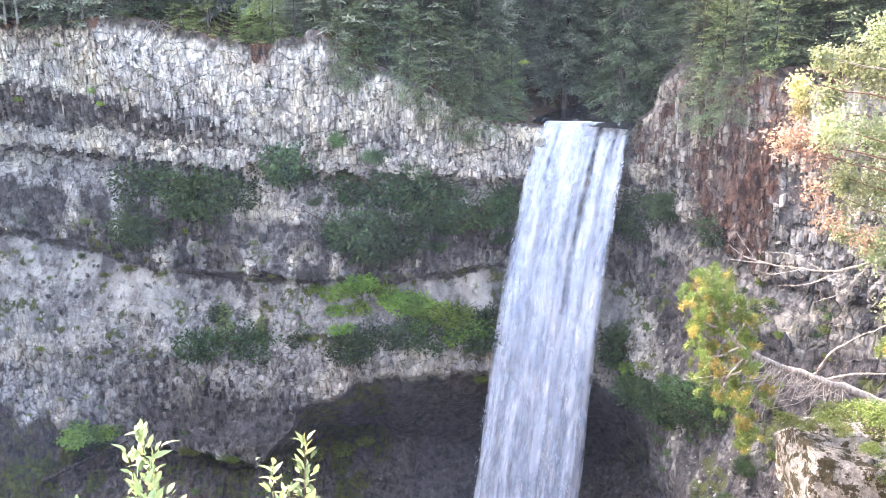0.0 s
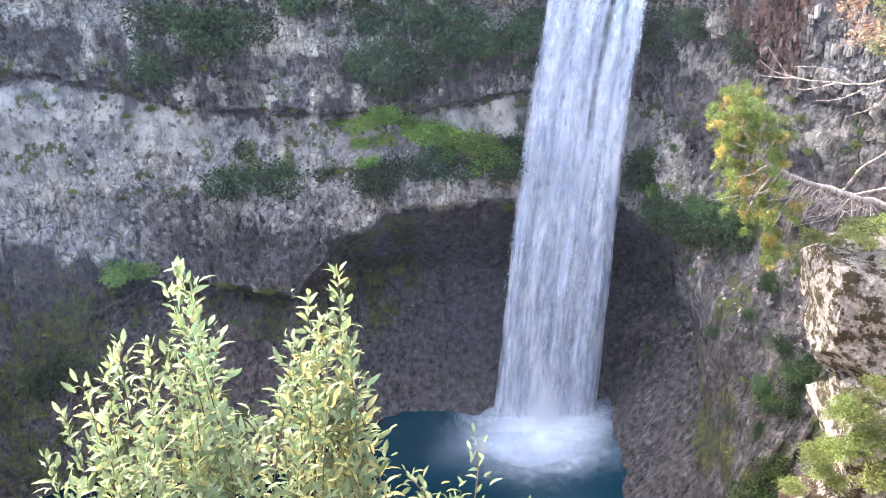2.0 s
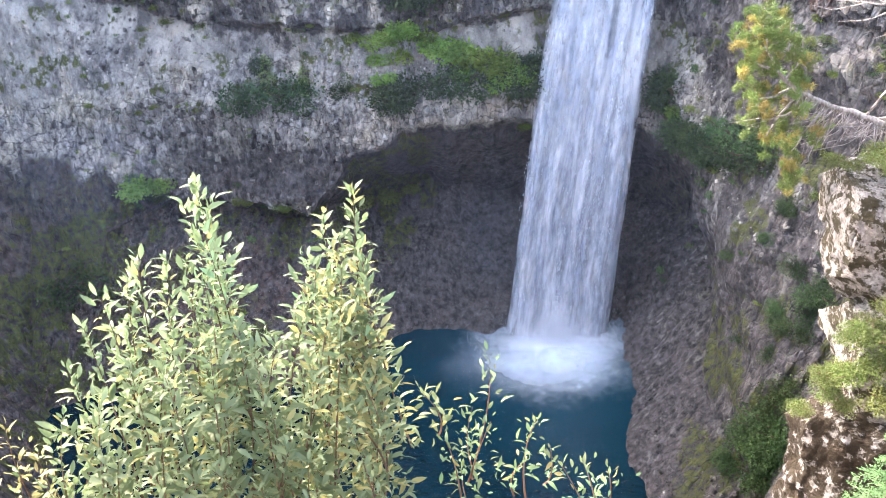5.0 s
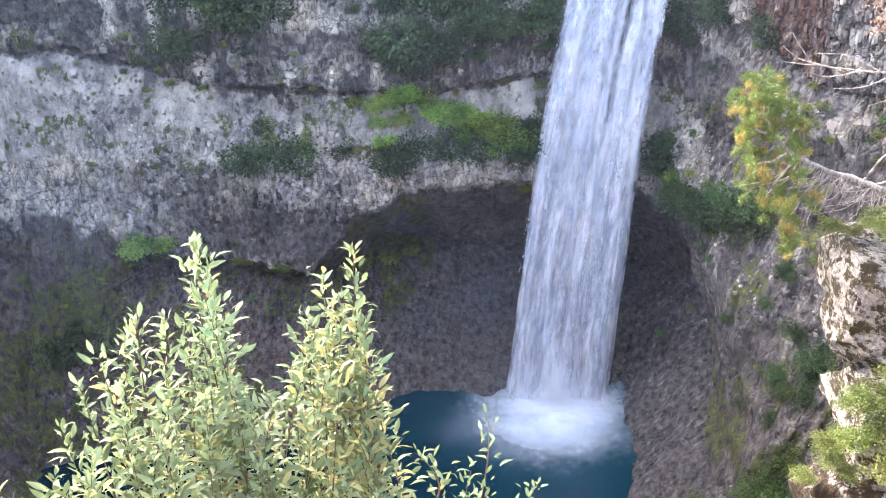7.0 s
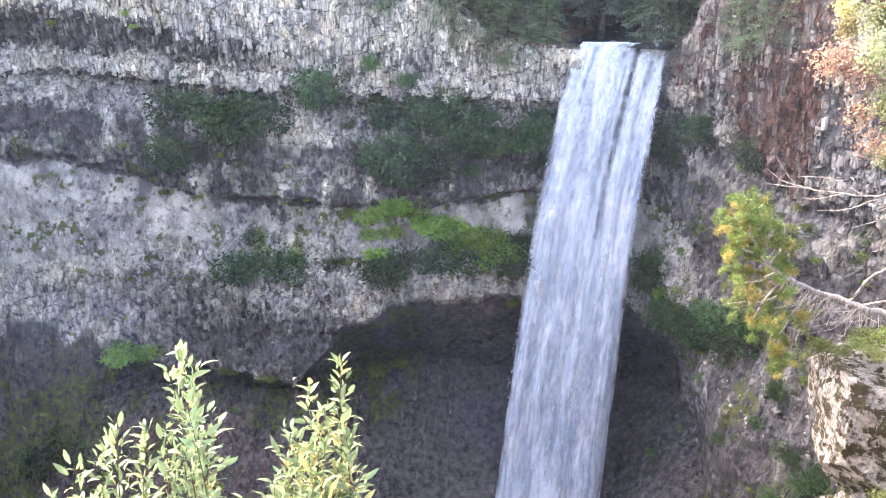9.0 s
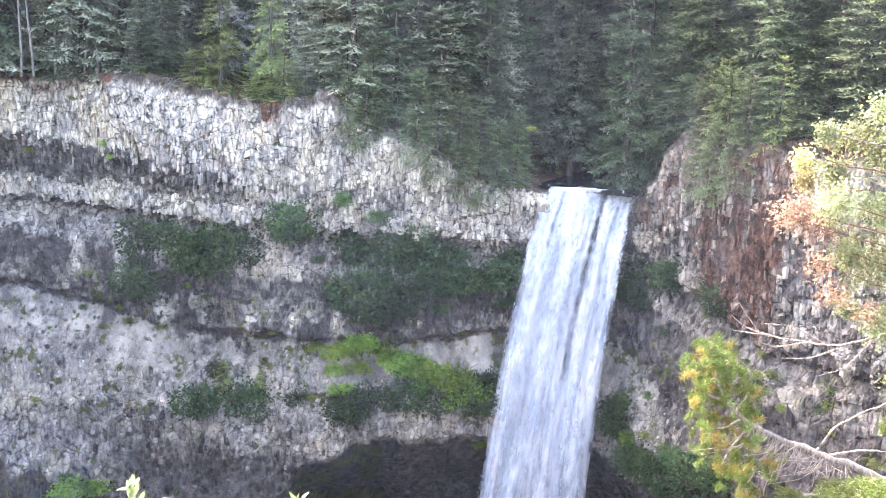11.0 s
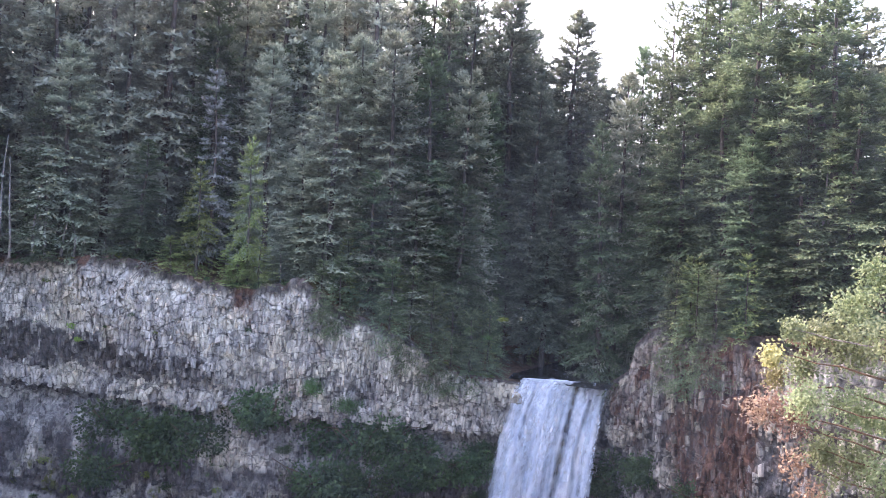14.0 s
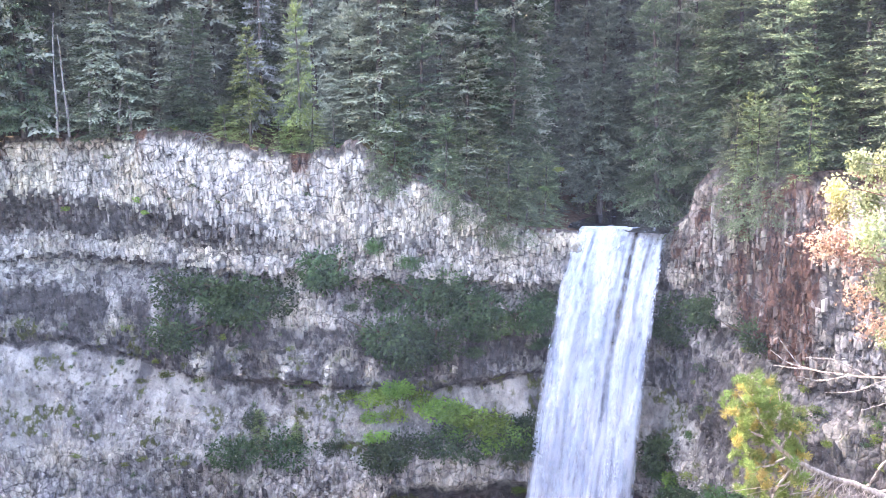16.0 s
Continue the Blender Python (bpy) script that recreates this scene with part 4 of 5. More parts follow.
def shrub_mesh(name, seed, leaves, mat, leaf=0.22, lumps=9):
    """A round-topped shrub of leaf clumps, one metre in half width."""
    rng = np.random.default_rng(seed)
    c = unit(rng.normal(0, 1, (lumps, 3))) * rng.uniform(0.25, 0.75, (lumps, 1))
    c[:, 2] = np.abs(c[:, 2]) * 0.8
    pick = rng.integers(0, lumps, leaves)
    d = unit(rng.normal(0, 1, (leaves, 3)))
    p = c[pick] + d * rng.uniform(0.25, 0.46, (leaves, 1)) * (0.8 + 0.4 * rng.uniform(0, 1, (leaves, 1)))
    al = unit(d + rng.normal(0, 0.7, d.shape) + np.array([0, 0, -0.25])) * (leaf * rng.uniform(0.6, 1.3, (leaves, 1)))
    sd = unit(np.cross(al, rng.normal(0, 1, d.shape))) * (leaf * 0.33)
    v, f = diamonds(p, al, sd, rng, 0.15)
    return mesh_np(name, v, f, mat)


def shrub_stems(name, seed):
    rng = np.random.default_rng(seed)
    out = []
    for k in range(6):
        e = rng.normal(0, 0.35, 3)
        e[2] = rng.uniform(0.3, 0.8)
        t = np.linspace(0, 1, 5)[:, None]
        out.append(tube(t * e + 0.05 * rng.normal(0, 1, (5, 3)) * t, 0.03 * (1 - 0.8 * t[:, 0]), 5))
    return mesh_np(name, *join(out), M_TWIG)


STEMS = shrub_stems("shrub_stems", 3)
SHRUBS = {"dark": [shrub_mesh("shrub", 11 + k, 2400, M_SHRUB, 0.10) for k in range(3)],
          "lime": [shrub_mesh("lime_shrub", 21 + k, 1300, M_LIME, 0.16) for k in range(2)],
          "tuft": [shrub_mesh("tuft", 41, 420, M_SHRUB, 0.2), shrub_mesh("olive_tuft", 42, 420, M_OLIVE, 0.2), shrub_mesh("tuft", 43, 420, M_SHRUB, 0.18)],
          "green": [shrub_mesh("green_shrub", 61 + k, 4000, M_GREEN, 0.08, 16) for k in range(3)],
          "olive": [shrub_mesh("olive_shrub", 31 + k, 1300, M_OLIVE, 0.12) for k in range(2)]}
SHRUB_LABEL = {"green": "fresh green leafy bush on the steep wall", "tuft": "small green tuft of leaves on the rock", "dark": "dark green leafy shrub rooted on the cliff ledge", "lime": "bright lime green broad-leaved shrub on the wet rock",
               "olive": "yellowish green low shrub on the slope"}


def plant_shrub(kind, az, el, width, n, tall=0.8):
    p = on_cliff(az, el)
    e = thing("shrub", Matrix.LocRotScale(p - np.array([0, 0, 0.3 * width * tall]), Euler((0, 0, n * 1.7)), (width, width, width * tall)), SHRUB_LABEL[kind],
              "shrub", "shrubs on the cliffs")
    part("stem", STEMS, e)
    part("foliage", SHRUBS[kind][n % len(SHRUBS[kind])], e)


LEDGE = [(-18.7, -10.9, 3.2), (-17.0, -11.0, 2.6), (-15.3, -11.4, 3.6), (-13.6, -11.4, 2.8), (-19.5, -13.1, 2.6), (-9.8, -9.8, 2.7), (-10.6, -10.4, 2.0),
         (-5.4, -11.2, 2.8), (-3.9, -11.7, 3.4), (-2.2, -11.4, 2.8), (-5.8, -13.8, 3.4), (-7.4, -14.2, 2.4), (-0.6, -12.6, 2.8), (0.8, -13.4, 2.2),
         (2.7, -12.8, 2.4), (4.0, -12.2, 1.8), (-3.6, -14.3, 2.8), (-5.0, -15.0, 2.6)]
RIGHT = [(13.2, -12.6, 2.6), (12.2, -13.4, 2.2), (14.4, -12.2, 2.0), (17.1, -13.4, 2.2), (11.2, -13.2, 1.6), (11.9, -21.3, 2.2), (12.9, -23.8, 2.4), (17.3, -24.4, 2.4),
         (16.0, -25.0, 2.0), (14.6, -24.4, 2.0)]
SLOPE = [(-16.2, -20.7, 2.4), (-13.5, -20.7, 2.6), (-15.0, -19.0, 1.3), (-2.1, -20.8, 2.6), (-6.7, -21.4, 2.3), (-4.6, -21.0, 2.0), (1.6, -20.6, 2.4),
         (2.9, -19.8, 1.8), (-10.4, -21.0, 1.2), (-30, -30.0, 2.5)]
LIME = [(-7.9, -18.1, 1.5), (-6.8, -18.0, 1.4), (-5.8, -17.5, 1.7), (-4.8, -17.9, 1.8), (-4.0, -18.4, 2.0), (-3.2, -18.9, 1.9), (-2.2, -18.9, 2.0), (-1.4, -19.3, 2.2), (-0.4, -19.5, 2.4), (0.4, -20.0, 2.2), (1.4, -20.4, 2.2), (2.4, -20.6, 1.8),
        (-7.4, -19.3, 1.3), (-6.2, -19.2, 1.2), (-7.3, -20.5, 1.2), (-8.8, -17.9, 1.0), (-1.6, -20.3, 1.8), (0.2, -21.0, 1.6), (12.4, -22.6, 1.4), (-24.2, -25.2, 2.0), (-22.8, -25.2, 1.7), (-21.6, -5.2, 0.7), (-21.2, -6.0, 0.5), (-25.6, -5.6, 0.5)]
OLIVE = [(-22.3, -20.7, 1.3), (-23.4, -20.9, 1.0), (-26.2, -20.0, 1.0), (-7.7, -27.8, 3.0), (-9.4, -28.2, 2.4), (-6.2, -27.6, 2.2), (-18.0, -27.2, 2.0), (-15.2, -27.9, 1.8),
         (-20.4, -15.9, 1.4), (-18.6, -16.4, 1.4), (-22.0, -16.2, 1.2), (-18.4, -23.4, 0.6), (21.4, -19.6, 1.0), (-17.6, -19.4, 0.8), (13.4, -15.6, 0.8), (2.2, -23.8, 1.6)]
for n, (az, el, w) in enumerate(LEDGE + RIGHT + SLOPE):
    plant_shrub("dark", az, el, 2.0 * w, n, 0.95)
rng = np.random.default_rng(314)
SMALL = []
for lo_az, hi_az, lo_el, hi_el, count, small, large in ((-28, -8, -24, -15.5, 70, 0.3, 0.8), (11, 26, -36, -14, 70, 0.4, 1.3), (-32, -12, -38, -26, 40, 0.5, 1.3), (-9, 5, -16, -11.5, 26, 1.0, 2.6),
                                                        (-27, -12, -15, -12, 22, 0.4, 1.2), (-24, 5, -6, -2.5, 14, 0.4, 0.8)):
    for n in range(count):
        a, e, w = rng.uniform(lo_az, hi_az), rng.uniform(lo_el, hi_el), rng.uniform(small, large)
        if large < 2:
            SMALL.append((n % 3, Matrix.LocRotScale(on_cliff(a, e) - np.array([0, 0, 0.2 * w]), Euler((0, 0, n * 1.7)), (w, w, 0.7 * w))))
        else:
            plant_shrub("dark", a, e, w, n, 0.7)
for n in range(75):
    i = int(rng.choice(np.where((np.abs(AZ) < 28) & (RIM[:, 1] > 80) & (np.abs(AZ - 8.7) > 4.2))[0]))
    w = rng.uniform(0.4, 1.1)
    at_ = np.array([*(RIM[i] - INWARD[i] * rng.uniform(-0.2, 1.6)), RIM_Z[i] - 0.1])
    SMALL.append((n % 3, Matrix.LocRotScale(at_, Euler((0, 0, n * 1.7)), (w, w, 0.7 * w))))
for kind, mat, label in ((0, M_SHRUB, "small dark green tufts scattered over the cliffs"), (1, M_OLIVE, "small yellowish tufts scattered over the cliffs"), (2, M_GREEN, "small fresh green tufts scattered over the cliffs")):
    me = SHRUBS["tuft"][kind]
    v = np.empty(len(me.vertices) * 3)
    me.vertices.foreach_get("co", v)
    f = np.array([tuple(p.vertices) for p in me.polygons])
    ms = [m for k, m in SMALL if k == kind]
    v = np.concatenate([v.reshape(-1, 3) @ np.array(m.to_3x3()).T + np.array(m.translation) for m in ms])
    f = (np.arange(len(ms))[:, None, None] * len(me.vertices) + f[None]).reshape(-1, f.shape[1])
    tagged(new("cliff_tufts", mesh_np("cliff_tufts", v, f, mat)), label, "plants", "", "stuff")
GREEN = [(22.0, -40.3, 2.6), (22.8, -38.6, 2.4), (22.4, -41.6, 2.8), (20.6, -41.4, 2.0), (22.8, -41.0, 2.4), (19.6, -43.2, 1.8), (22.6, -43.4, 2.4), (23.2, -32.2, 2.0), (22.9, -33.4, 1.8), (22.4, -34.7, 1.6),
         (21.4, -34.5, 1.4), (21.0, -36.4, 1.4), (12.6, -23.4, 2.2), (13.6, -23.9, 2.0), (15.6, -23.5, 2.6), (16.8, -23.8, 2.4), (18.2, -24.0, 2.2), (11.4, -22.0, 2.2), (11.6, -20.6, 1.8), (21.3, -31.0, 1.4),
         (20.4, -27.6, 1.3), (20.8, -33.6, 1.2), (14.6, -25.2, 1.4), (19.2, -29.6, 1.0), (17.0, -31.0, 1.0), (-23.4, -25.6, 1.8), (-24.6, -24.6, 1.4), (-5.0, -9.6, 1.6), (-7.2, -8.6, 1.4)]
for n, (az, el, w) in enumerate(GREEN):
    plant_shrub("green", az, el, 1.4 * w, n, 0.9)
for n, (az, el, w) in enumerate(LIME):
    plant_shrub("lime", az, el, 1.65 * w, n, 0.75)
for n, (az, el, w) in enumerate(OLIVE):
    plant_shrub("olive", az, el, w, n, 0.6)


# ---- near the lookout ----
def path_of(rows):
    """A smooth bent line through (bearing, elevation, distance) rows."""
    p = np.array([bearing(*r) for r in rows])
    t = np.linspace(0, len(p) - 1, len(p) * 5)
    return np.column_stack([np.interp(t, np.arange(len(p)), p[:, k]) for k in range(3)]), t / (len(p) - 1)


def limb(rows, r0, r1, sides=6, seed=0):
    p, t = path_of(rows)
    rng = np.random.default_rng(seed)
    k = np.array([0.25, 0.5, 0.25])
    for _ in range(3):
        p[1:-1] = np.stack([np.convolve(p[:, c], k, "same") for c in range(3)], 1)[1:-1]
    p = p + rng.normal(0, 0.25 * r0, p.shape)
    return tube(p, r0 + (r1 - r0) * t, sides)


def leaf_mesh(name, length, width, mat, bend):
    """A single leaf, creased along its rib and bent, pointing along +y."""
    n = 5
    t = np.linspace(0, 1, n)
    w = width * np.sin(np.pi * np.clip(t, 0.02, 0.985)) ** 0.8
    z = -bend * t * t * length
    rib = np.column_stack([0 * t, t * length, z])
    lf = np.column_stack([-w, t * length, z + 0.35 * w])
    rt = np.column_stack([w, t * length, z + 0.35 * w])
    v = np.concatenate([lf, rib, rt])
    f = [[k, k + n, k + n + 1, k + 1] for k in range(n - 1)] + [[k + n, k + 2 * n, k + 2 * n + 1, k + n + 1] for k in range(n - 1)]
    return mesh_np(name, v, np.array(f), mat, True)


def willow(name, shoots, label, seed, per_metre, leaf_len, yellow, own):
    """A shrub of upright shoots set with long leaves. shoots: (bearing, elevation, distance of the tip, length)."""
    rng = np.random.default_rng(seed)
    foot = bearing(np.mean([q[0] for q in shoots]), -58, 2.6)
    e = thing(name, Matrix.Translation(foot), label, "bush")
    protos = [leaf_mesh("leaf", leaf_len, leaf_len * 0.185, m, b) for m in (M_WILLOW, M_WILLOW_YELLOW) for b in (0.05, 0.7)]
    data = []
    for me in protos:
        v = np.empty(len(me.vertices) * 3, np.float32)
        me.vertices.foreach_get("co", v)
        f = np.empty(len(me.loops), np.int32)
        me.loops.foreach_get("vertex_index", f)
        data.append((v.reshape(-1, 3).astype(float), f.reshape(-1, 4)))
    rest = {0: [], 1: []}
    made = 0
    for az, el, dist, long in list(shoots):
        for k in range(1 if own >= 300 else 0):
            shoots = shoots + [(min(az + rng.normal(-0.4, 1.3), -11.0 + 0.2 * (-38 - el)), el - rng.uniform(4.0, 9.0) * min(1, long), dist + rng.normal(0, 0.12), long * 0.5)]
    for az, el, dist, long in shoots:
        tip = bearing(az, el, dist) - foot
        lean = unit(rng.normal(0, 0.1, 3) + np.array([0, 0, 1.0]))
        root = tip - lean * long + np.array([*rng.normal(0, 0.06, 2), 0])
        mid = (tip + root) / 2 + rng.normal(0, 0.06, 3)
        t = np.linspace(0, 1, 14)[:, None]
        p = (1 - t) ** 2 * root + 2 * t * (1 - t) * mid + t * t * tip
        part("shoot", mesh_np("shoot", *tube(p, 0.0055 - 0.0045 * t[:, 0], 5), M_TWIG, True), e)
        n = int(per_metre * long)
        for k in range(n):
            u = (k + rng.uniform(0, 1)) / n
            q = (1 - u) ** 2 * root + 2 * u * (1 - u) * mid + u * u * tip
            th = k * 2.4 + rng.uniform(-0.5, 0.5)
            steep = rng.uniform(0.0, 1.5) + 1.0 * u ** 3
            out = unit(np.array([math.cos(th), math.sin(th), steep]))
            side = unit(np.cross(out, np.array([0, 0, 1.0])) + rng.normal(0, 0.6, 3))
            nrm = unit(np.cross(side, out))
            side = np.cross(out, nrm)
            sc = rng.uniform(0.5, 1.3) * (1 - 0.15 * u)
            # a short side twig carries the leaf away from the shoot
            q = q + (out + rng.normal(0, 0.5, 3)) * rng.uniform(0.0, 0.12) * (1 - 0.8 * u)
            m = np.column_stack([side * sc, out * sc, nrm * sc])
            kind = (2 if rng.uniform() < yellow + (0.2 if -14 < az < -8 else 0.0) else 0) + int(rng.integers(0, 2))
            if made < own and u > 0.45 and rng.uniform() < 0.5:
                ob = part("leaf", protos[kind], e)
                ob.matrix_basis = Matrix.Translation(q) @ Matrix(m.tolist()).to_4x4()
                made += 1
            else:
                v, f = data[kind]
                rest[kind // 2].append((v @ m.T + q, f))
    for k, mat in ((0, M_WILLOW), (1, M_WILLOW_YELLOW)):
        if rest[k]:
            ob = part("leaves", mesh_np("leaves", *join(rest[k]), mat, True), e)
            tagged(ob, kind="stuff")
    return e


SHOOTS = [(-14.0, -31.4, 3.0, 1.0), (-11.4, -30.4, 3.0, 1.1), (-9.9, -32.0, 3.0, 1.0), (-12.8, -32.4, 3.0, 1.0),
          (-21.0, -25.6, 3.0, 1.3), (-21.7, -26.8, 3.0, 1.2), (-20.3, -27.4, 3.0, 1.2), (-20.9, -28.6, 2.9, 1.2), (-19.2, -30.8, 3.0, 1.1), (-22.4, -30.2, 3.0, 1.1), (-25.6, -29.5, 3.0, 1.2), (-23.8, -30.0, 3.1, 1.2),
          (-26.6, -30.6, 2.9, 1.1), (-28.6, -31.2, 2.9, 1.0), (-30.2, -32.6, 2.9, 1.0), (-32.0, -34.8, 2.9, 1.0), (-22.6, -32.6, 2.9, 1.2), (-17.6, -35.4, 3.1, 1.0), (-15.4, -34.4, 3.0, 1.0), (-14.2, -34.0, 2.9, 1.0),
          (-12.4, -28.9, 3.1, 1.2), (-13.4, -32.0, 3.0, 1.0), (-10.1, -27.6, 3.1, 1.3), (-10.4, -30.6, 3.1, 1.2), (-11.4, -31.6, 3.0, 1.1), (-11.0, -34.2, 3.0, 0.9), (-10.2, -35.8, 3.0, 0.8), (-11.8, -34.8, 2.8, 1.0),
          (-17.0, -36.2, 2.8, 1.0), (-20.0, -35.0, 2.8, 1.0), (-24.5, -34.8, 2.8, 1.0), (-28.0, -35.6, 2.8, 0.9), (-33.2, -37.2, 2.8, 0.8), (-14.6, -37.8, 2.7, 0.8), (-22.4, -38.2, 2.7, 0.8), (-11.0, -39.2, 2.8, 0.8),
          (-27.0, -39.8, 2.6, 0.7), (-18.4, -40.2, 2.6, 0.7), (-30.5, -40.6, 2.6, 0.7), (-12.4, -42.2, 2.6, 0.6), (-10.0, -42.8, 2.7, 0.6), (-24.0, -43.0, 2.5, 0.6), (-16.0, -43.8, 2.5, 0.6), (-20.6, -44.6, 2.5, 0.5),
          (-6.4, -40.4, 3.0, 0.3), (-13.0, -35.0, 2.8, 0.9), (-18.8, -36.4, 2.7, 0.9), (-25.8, -36.4, 2.7, 0.9), (-30.6, -37.0, 2.7, 0.8), (-22.0, -35.0, 2.7, 0.9)]
willow("willow_bush", SHOOTS, "sunlit yellow-green willow bush on the lookout's edge", 5, 120, 0.056, 0.08, 300)
willow("willow_sprig", [(-0.5, -38.3, 3.0, 0.7), (-1.9, -41.6, 3.0, 0.45), (-4.4, -43.6, 2.9, 0.35), (-0.4, -42.5, 2.9, 0.35)], "slender willow sprig with pale green leaves", 6, 70, 0.046, 0.05, 60)
willow("willow_sprig", [(3.6, -42.3, 3.0, 0.45), (4.6, -43.8, 2.9, 0.35), (7.6, -44.8, 2.9, 0.3), (9.6, -45.0, 3.0, 0.3), (2.8, -44.8, 2.9, 0.3), (5.6, -44.9, 2.9, 0.3), (-3.0, -45.4, 2.9, 0.3)],
       "short willow sprig with narrow green leaves", 7, 85, 0.044, 0.1, 60)
willow("yellow_bush", [(-37.0, -36.6, 3.0, 0.5), (-36.2, -37.4, 3.0, 0.5), (-35.6, -38.6, 2.9, 0.5), (-36.0, -40.4, 2.8, 0.5), (-38.8, -37.8, 3.0, 0.5), (-37.2, -39.4, 2.9, 0.5), (-40.0, -37.4, 3.1, 0.6), (-36.6, -41.5, 2.8, 0.4), (-38.6, -41.0, 2.8, 0.4)],
       "low bush with yellow autumn leaves", 8, 75, 0.045, 0.85, 80)


def crag_block(name, parent, centre, half, seed, mat, planes=20, grain=0.11, cap=1.4):
    """A block of rock: flat broken faces, worn edges and a rough skin."""
    rng = np.random.default_rng(seed)
    n = 110
    th, ph = np.meshgrid(np.linspace(0, 2 * np.pi, n, endpoint=False), np.linspace(-1.52, 1.52, n), indexing="ij")
    d = np.stack([np.cos(ph) * np.cos(th), np.cos(ph) * np.sin(th), np.sin(ph)], -1)
    nrm = unit(np.concatenate([rng.normal(0, 1, (planes, 3)), np.eye(3), -np.eye(3)]))
    off = np.concatenate([rng.uniform(0.84, 1.1, planes), rng.uniform(0.88, 1.0, 6)])
    r = np.min(off / np.maximum(d @ nrm.T, 0.05), -1)
    p = d * np.minimum(r, cap)[..., None] * np.array(half)
    q = p + seed * 7.0
    joint = hash01(np.floor(q[..., 0] * 1.3 + 0.4 * q[..., 2]), np.floor(q[..., 1] * 1.3), np.floor(q[..., 2] * 1.1 - 0.3 * q[..., 0])) - 0.5
    r = 0.09 * joint + grain * 2.2 * fbm(q[..., 0] * 1.1, q[..., 1] * 1.1, q[..., 2] * 0.9, 5) + grain * fbm(q[..., 0] * 4, q[..., 1] * 4, q[..., 2] * 3, 3)
    p = p + d * r[..., None]
    ob = part(name, mesh_np(name, p.reshape(-1, 3), grid_faces(n, n, True), mat), parent)
    ob.matrix_basis = Matrix.Translation(centre)
    return ob


crag = thing("rock_crag", Matrix.Identity(4), "pale weathered rock crag with dark moss patches beside the gorge", "rock")
for seed, (az, el, dist, half) in enumerate([(28.0, -28.7, 14.8, (1.32, 1.2, 1.4)), (29.6, -34.6, 14.3, (1.25, 1.2, 1.0)), (26.7, -26.6, 15.0, (1.0, 1.0, 0.72)), (29.6, -25.8, 15.6, (1.2, 1.1, 0.6)),
                                              (28.2, -41.0, 13.7, (1.12, 1.1, 1.2)), (29.6, -46.0, 13.4, (1.15, 1.3, 1.8)), (31.4, -52.0, 13.6, (1.5, 1.5, 3.0))]):
    crag_block("block", crag, bearing(az, el, dist), half, 11 + seed, M_NEAR if seed < 4 else M_MOSSY, 12, 0.11 if seed < 4 else 0.16)


def ledge_shrub(az, el, dist, width, n, kind="crag"):
    p = bearing(az, el, dist)
    e = thing("crag_shrub", Matrix.LocRotScale(p, Euler((0, 0, n * 1.9)), (width * 0.66, width * 0.66, width * 0.42)), "low sunlit yellow-green shrub growing on the crag", "shrub", "shrubs on the crag")
    part("stem", STEMS, e)
    part("foliage", CRAG[n % 2], e)


CRAG = [shrub_mesh("crag_foliage", 51 + k, 1300, M_CRAG_LEAF, 0.12, 24) for k in range(2)]
for n, row in enumerate([(25.0, -23.8, 14.6, 0.55), (26.6, -23.6, 14.4, 0.7), (28.6, -24.2, 14.2, 0.8), (23.6, -24.8, 14.4, 0.3), (28.6, -26.6, 13.8, 0.5), (29.4, -29.0, 13.4, 0.5),
                         (26.0, -34.0, 13.0, 0.4), (28.0, -32.6, 13.0, 0.5), (24.6, -37.2, 13.4, 0.5), (25.8, -36.6, 13.0, 0.5), (23.6, -39.2, 13.2, 0.4), (22.6, -24.6, 14.8, 0.35), (26.8, -33.6, 13.4, 0.5), (25.4, -38.0, 12.9, 0.45), (28.0, -35.6, 12.8, 0.6), (26.6, -38.4, 12.8, 0.4), (24.6, -24.2, 14.2, 0.35), (25.6, -24.6, 13.8, 0.35), (27.6, -23.4, 13.8, 0.6), (26.4, -36.6, 12.8, 0.6), (24.8, -37.0, 13.0, 0.45), (27.2, -34.4, 12.9, 0.6),
                         (23.9, -39.4, 13.2, 0.3), (29.0, -37.6, 12.4, 0.6), (25.4, -34.6, 13.2, 0.35), (27.4, -25.4, 13.6, 0.35)]):
    ledge_shrub(*row, n)

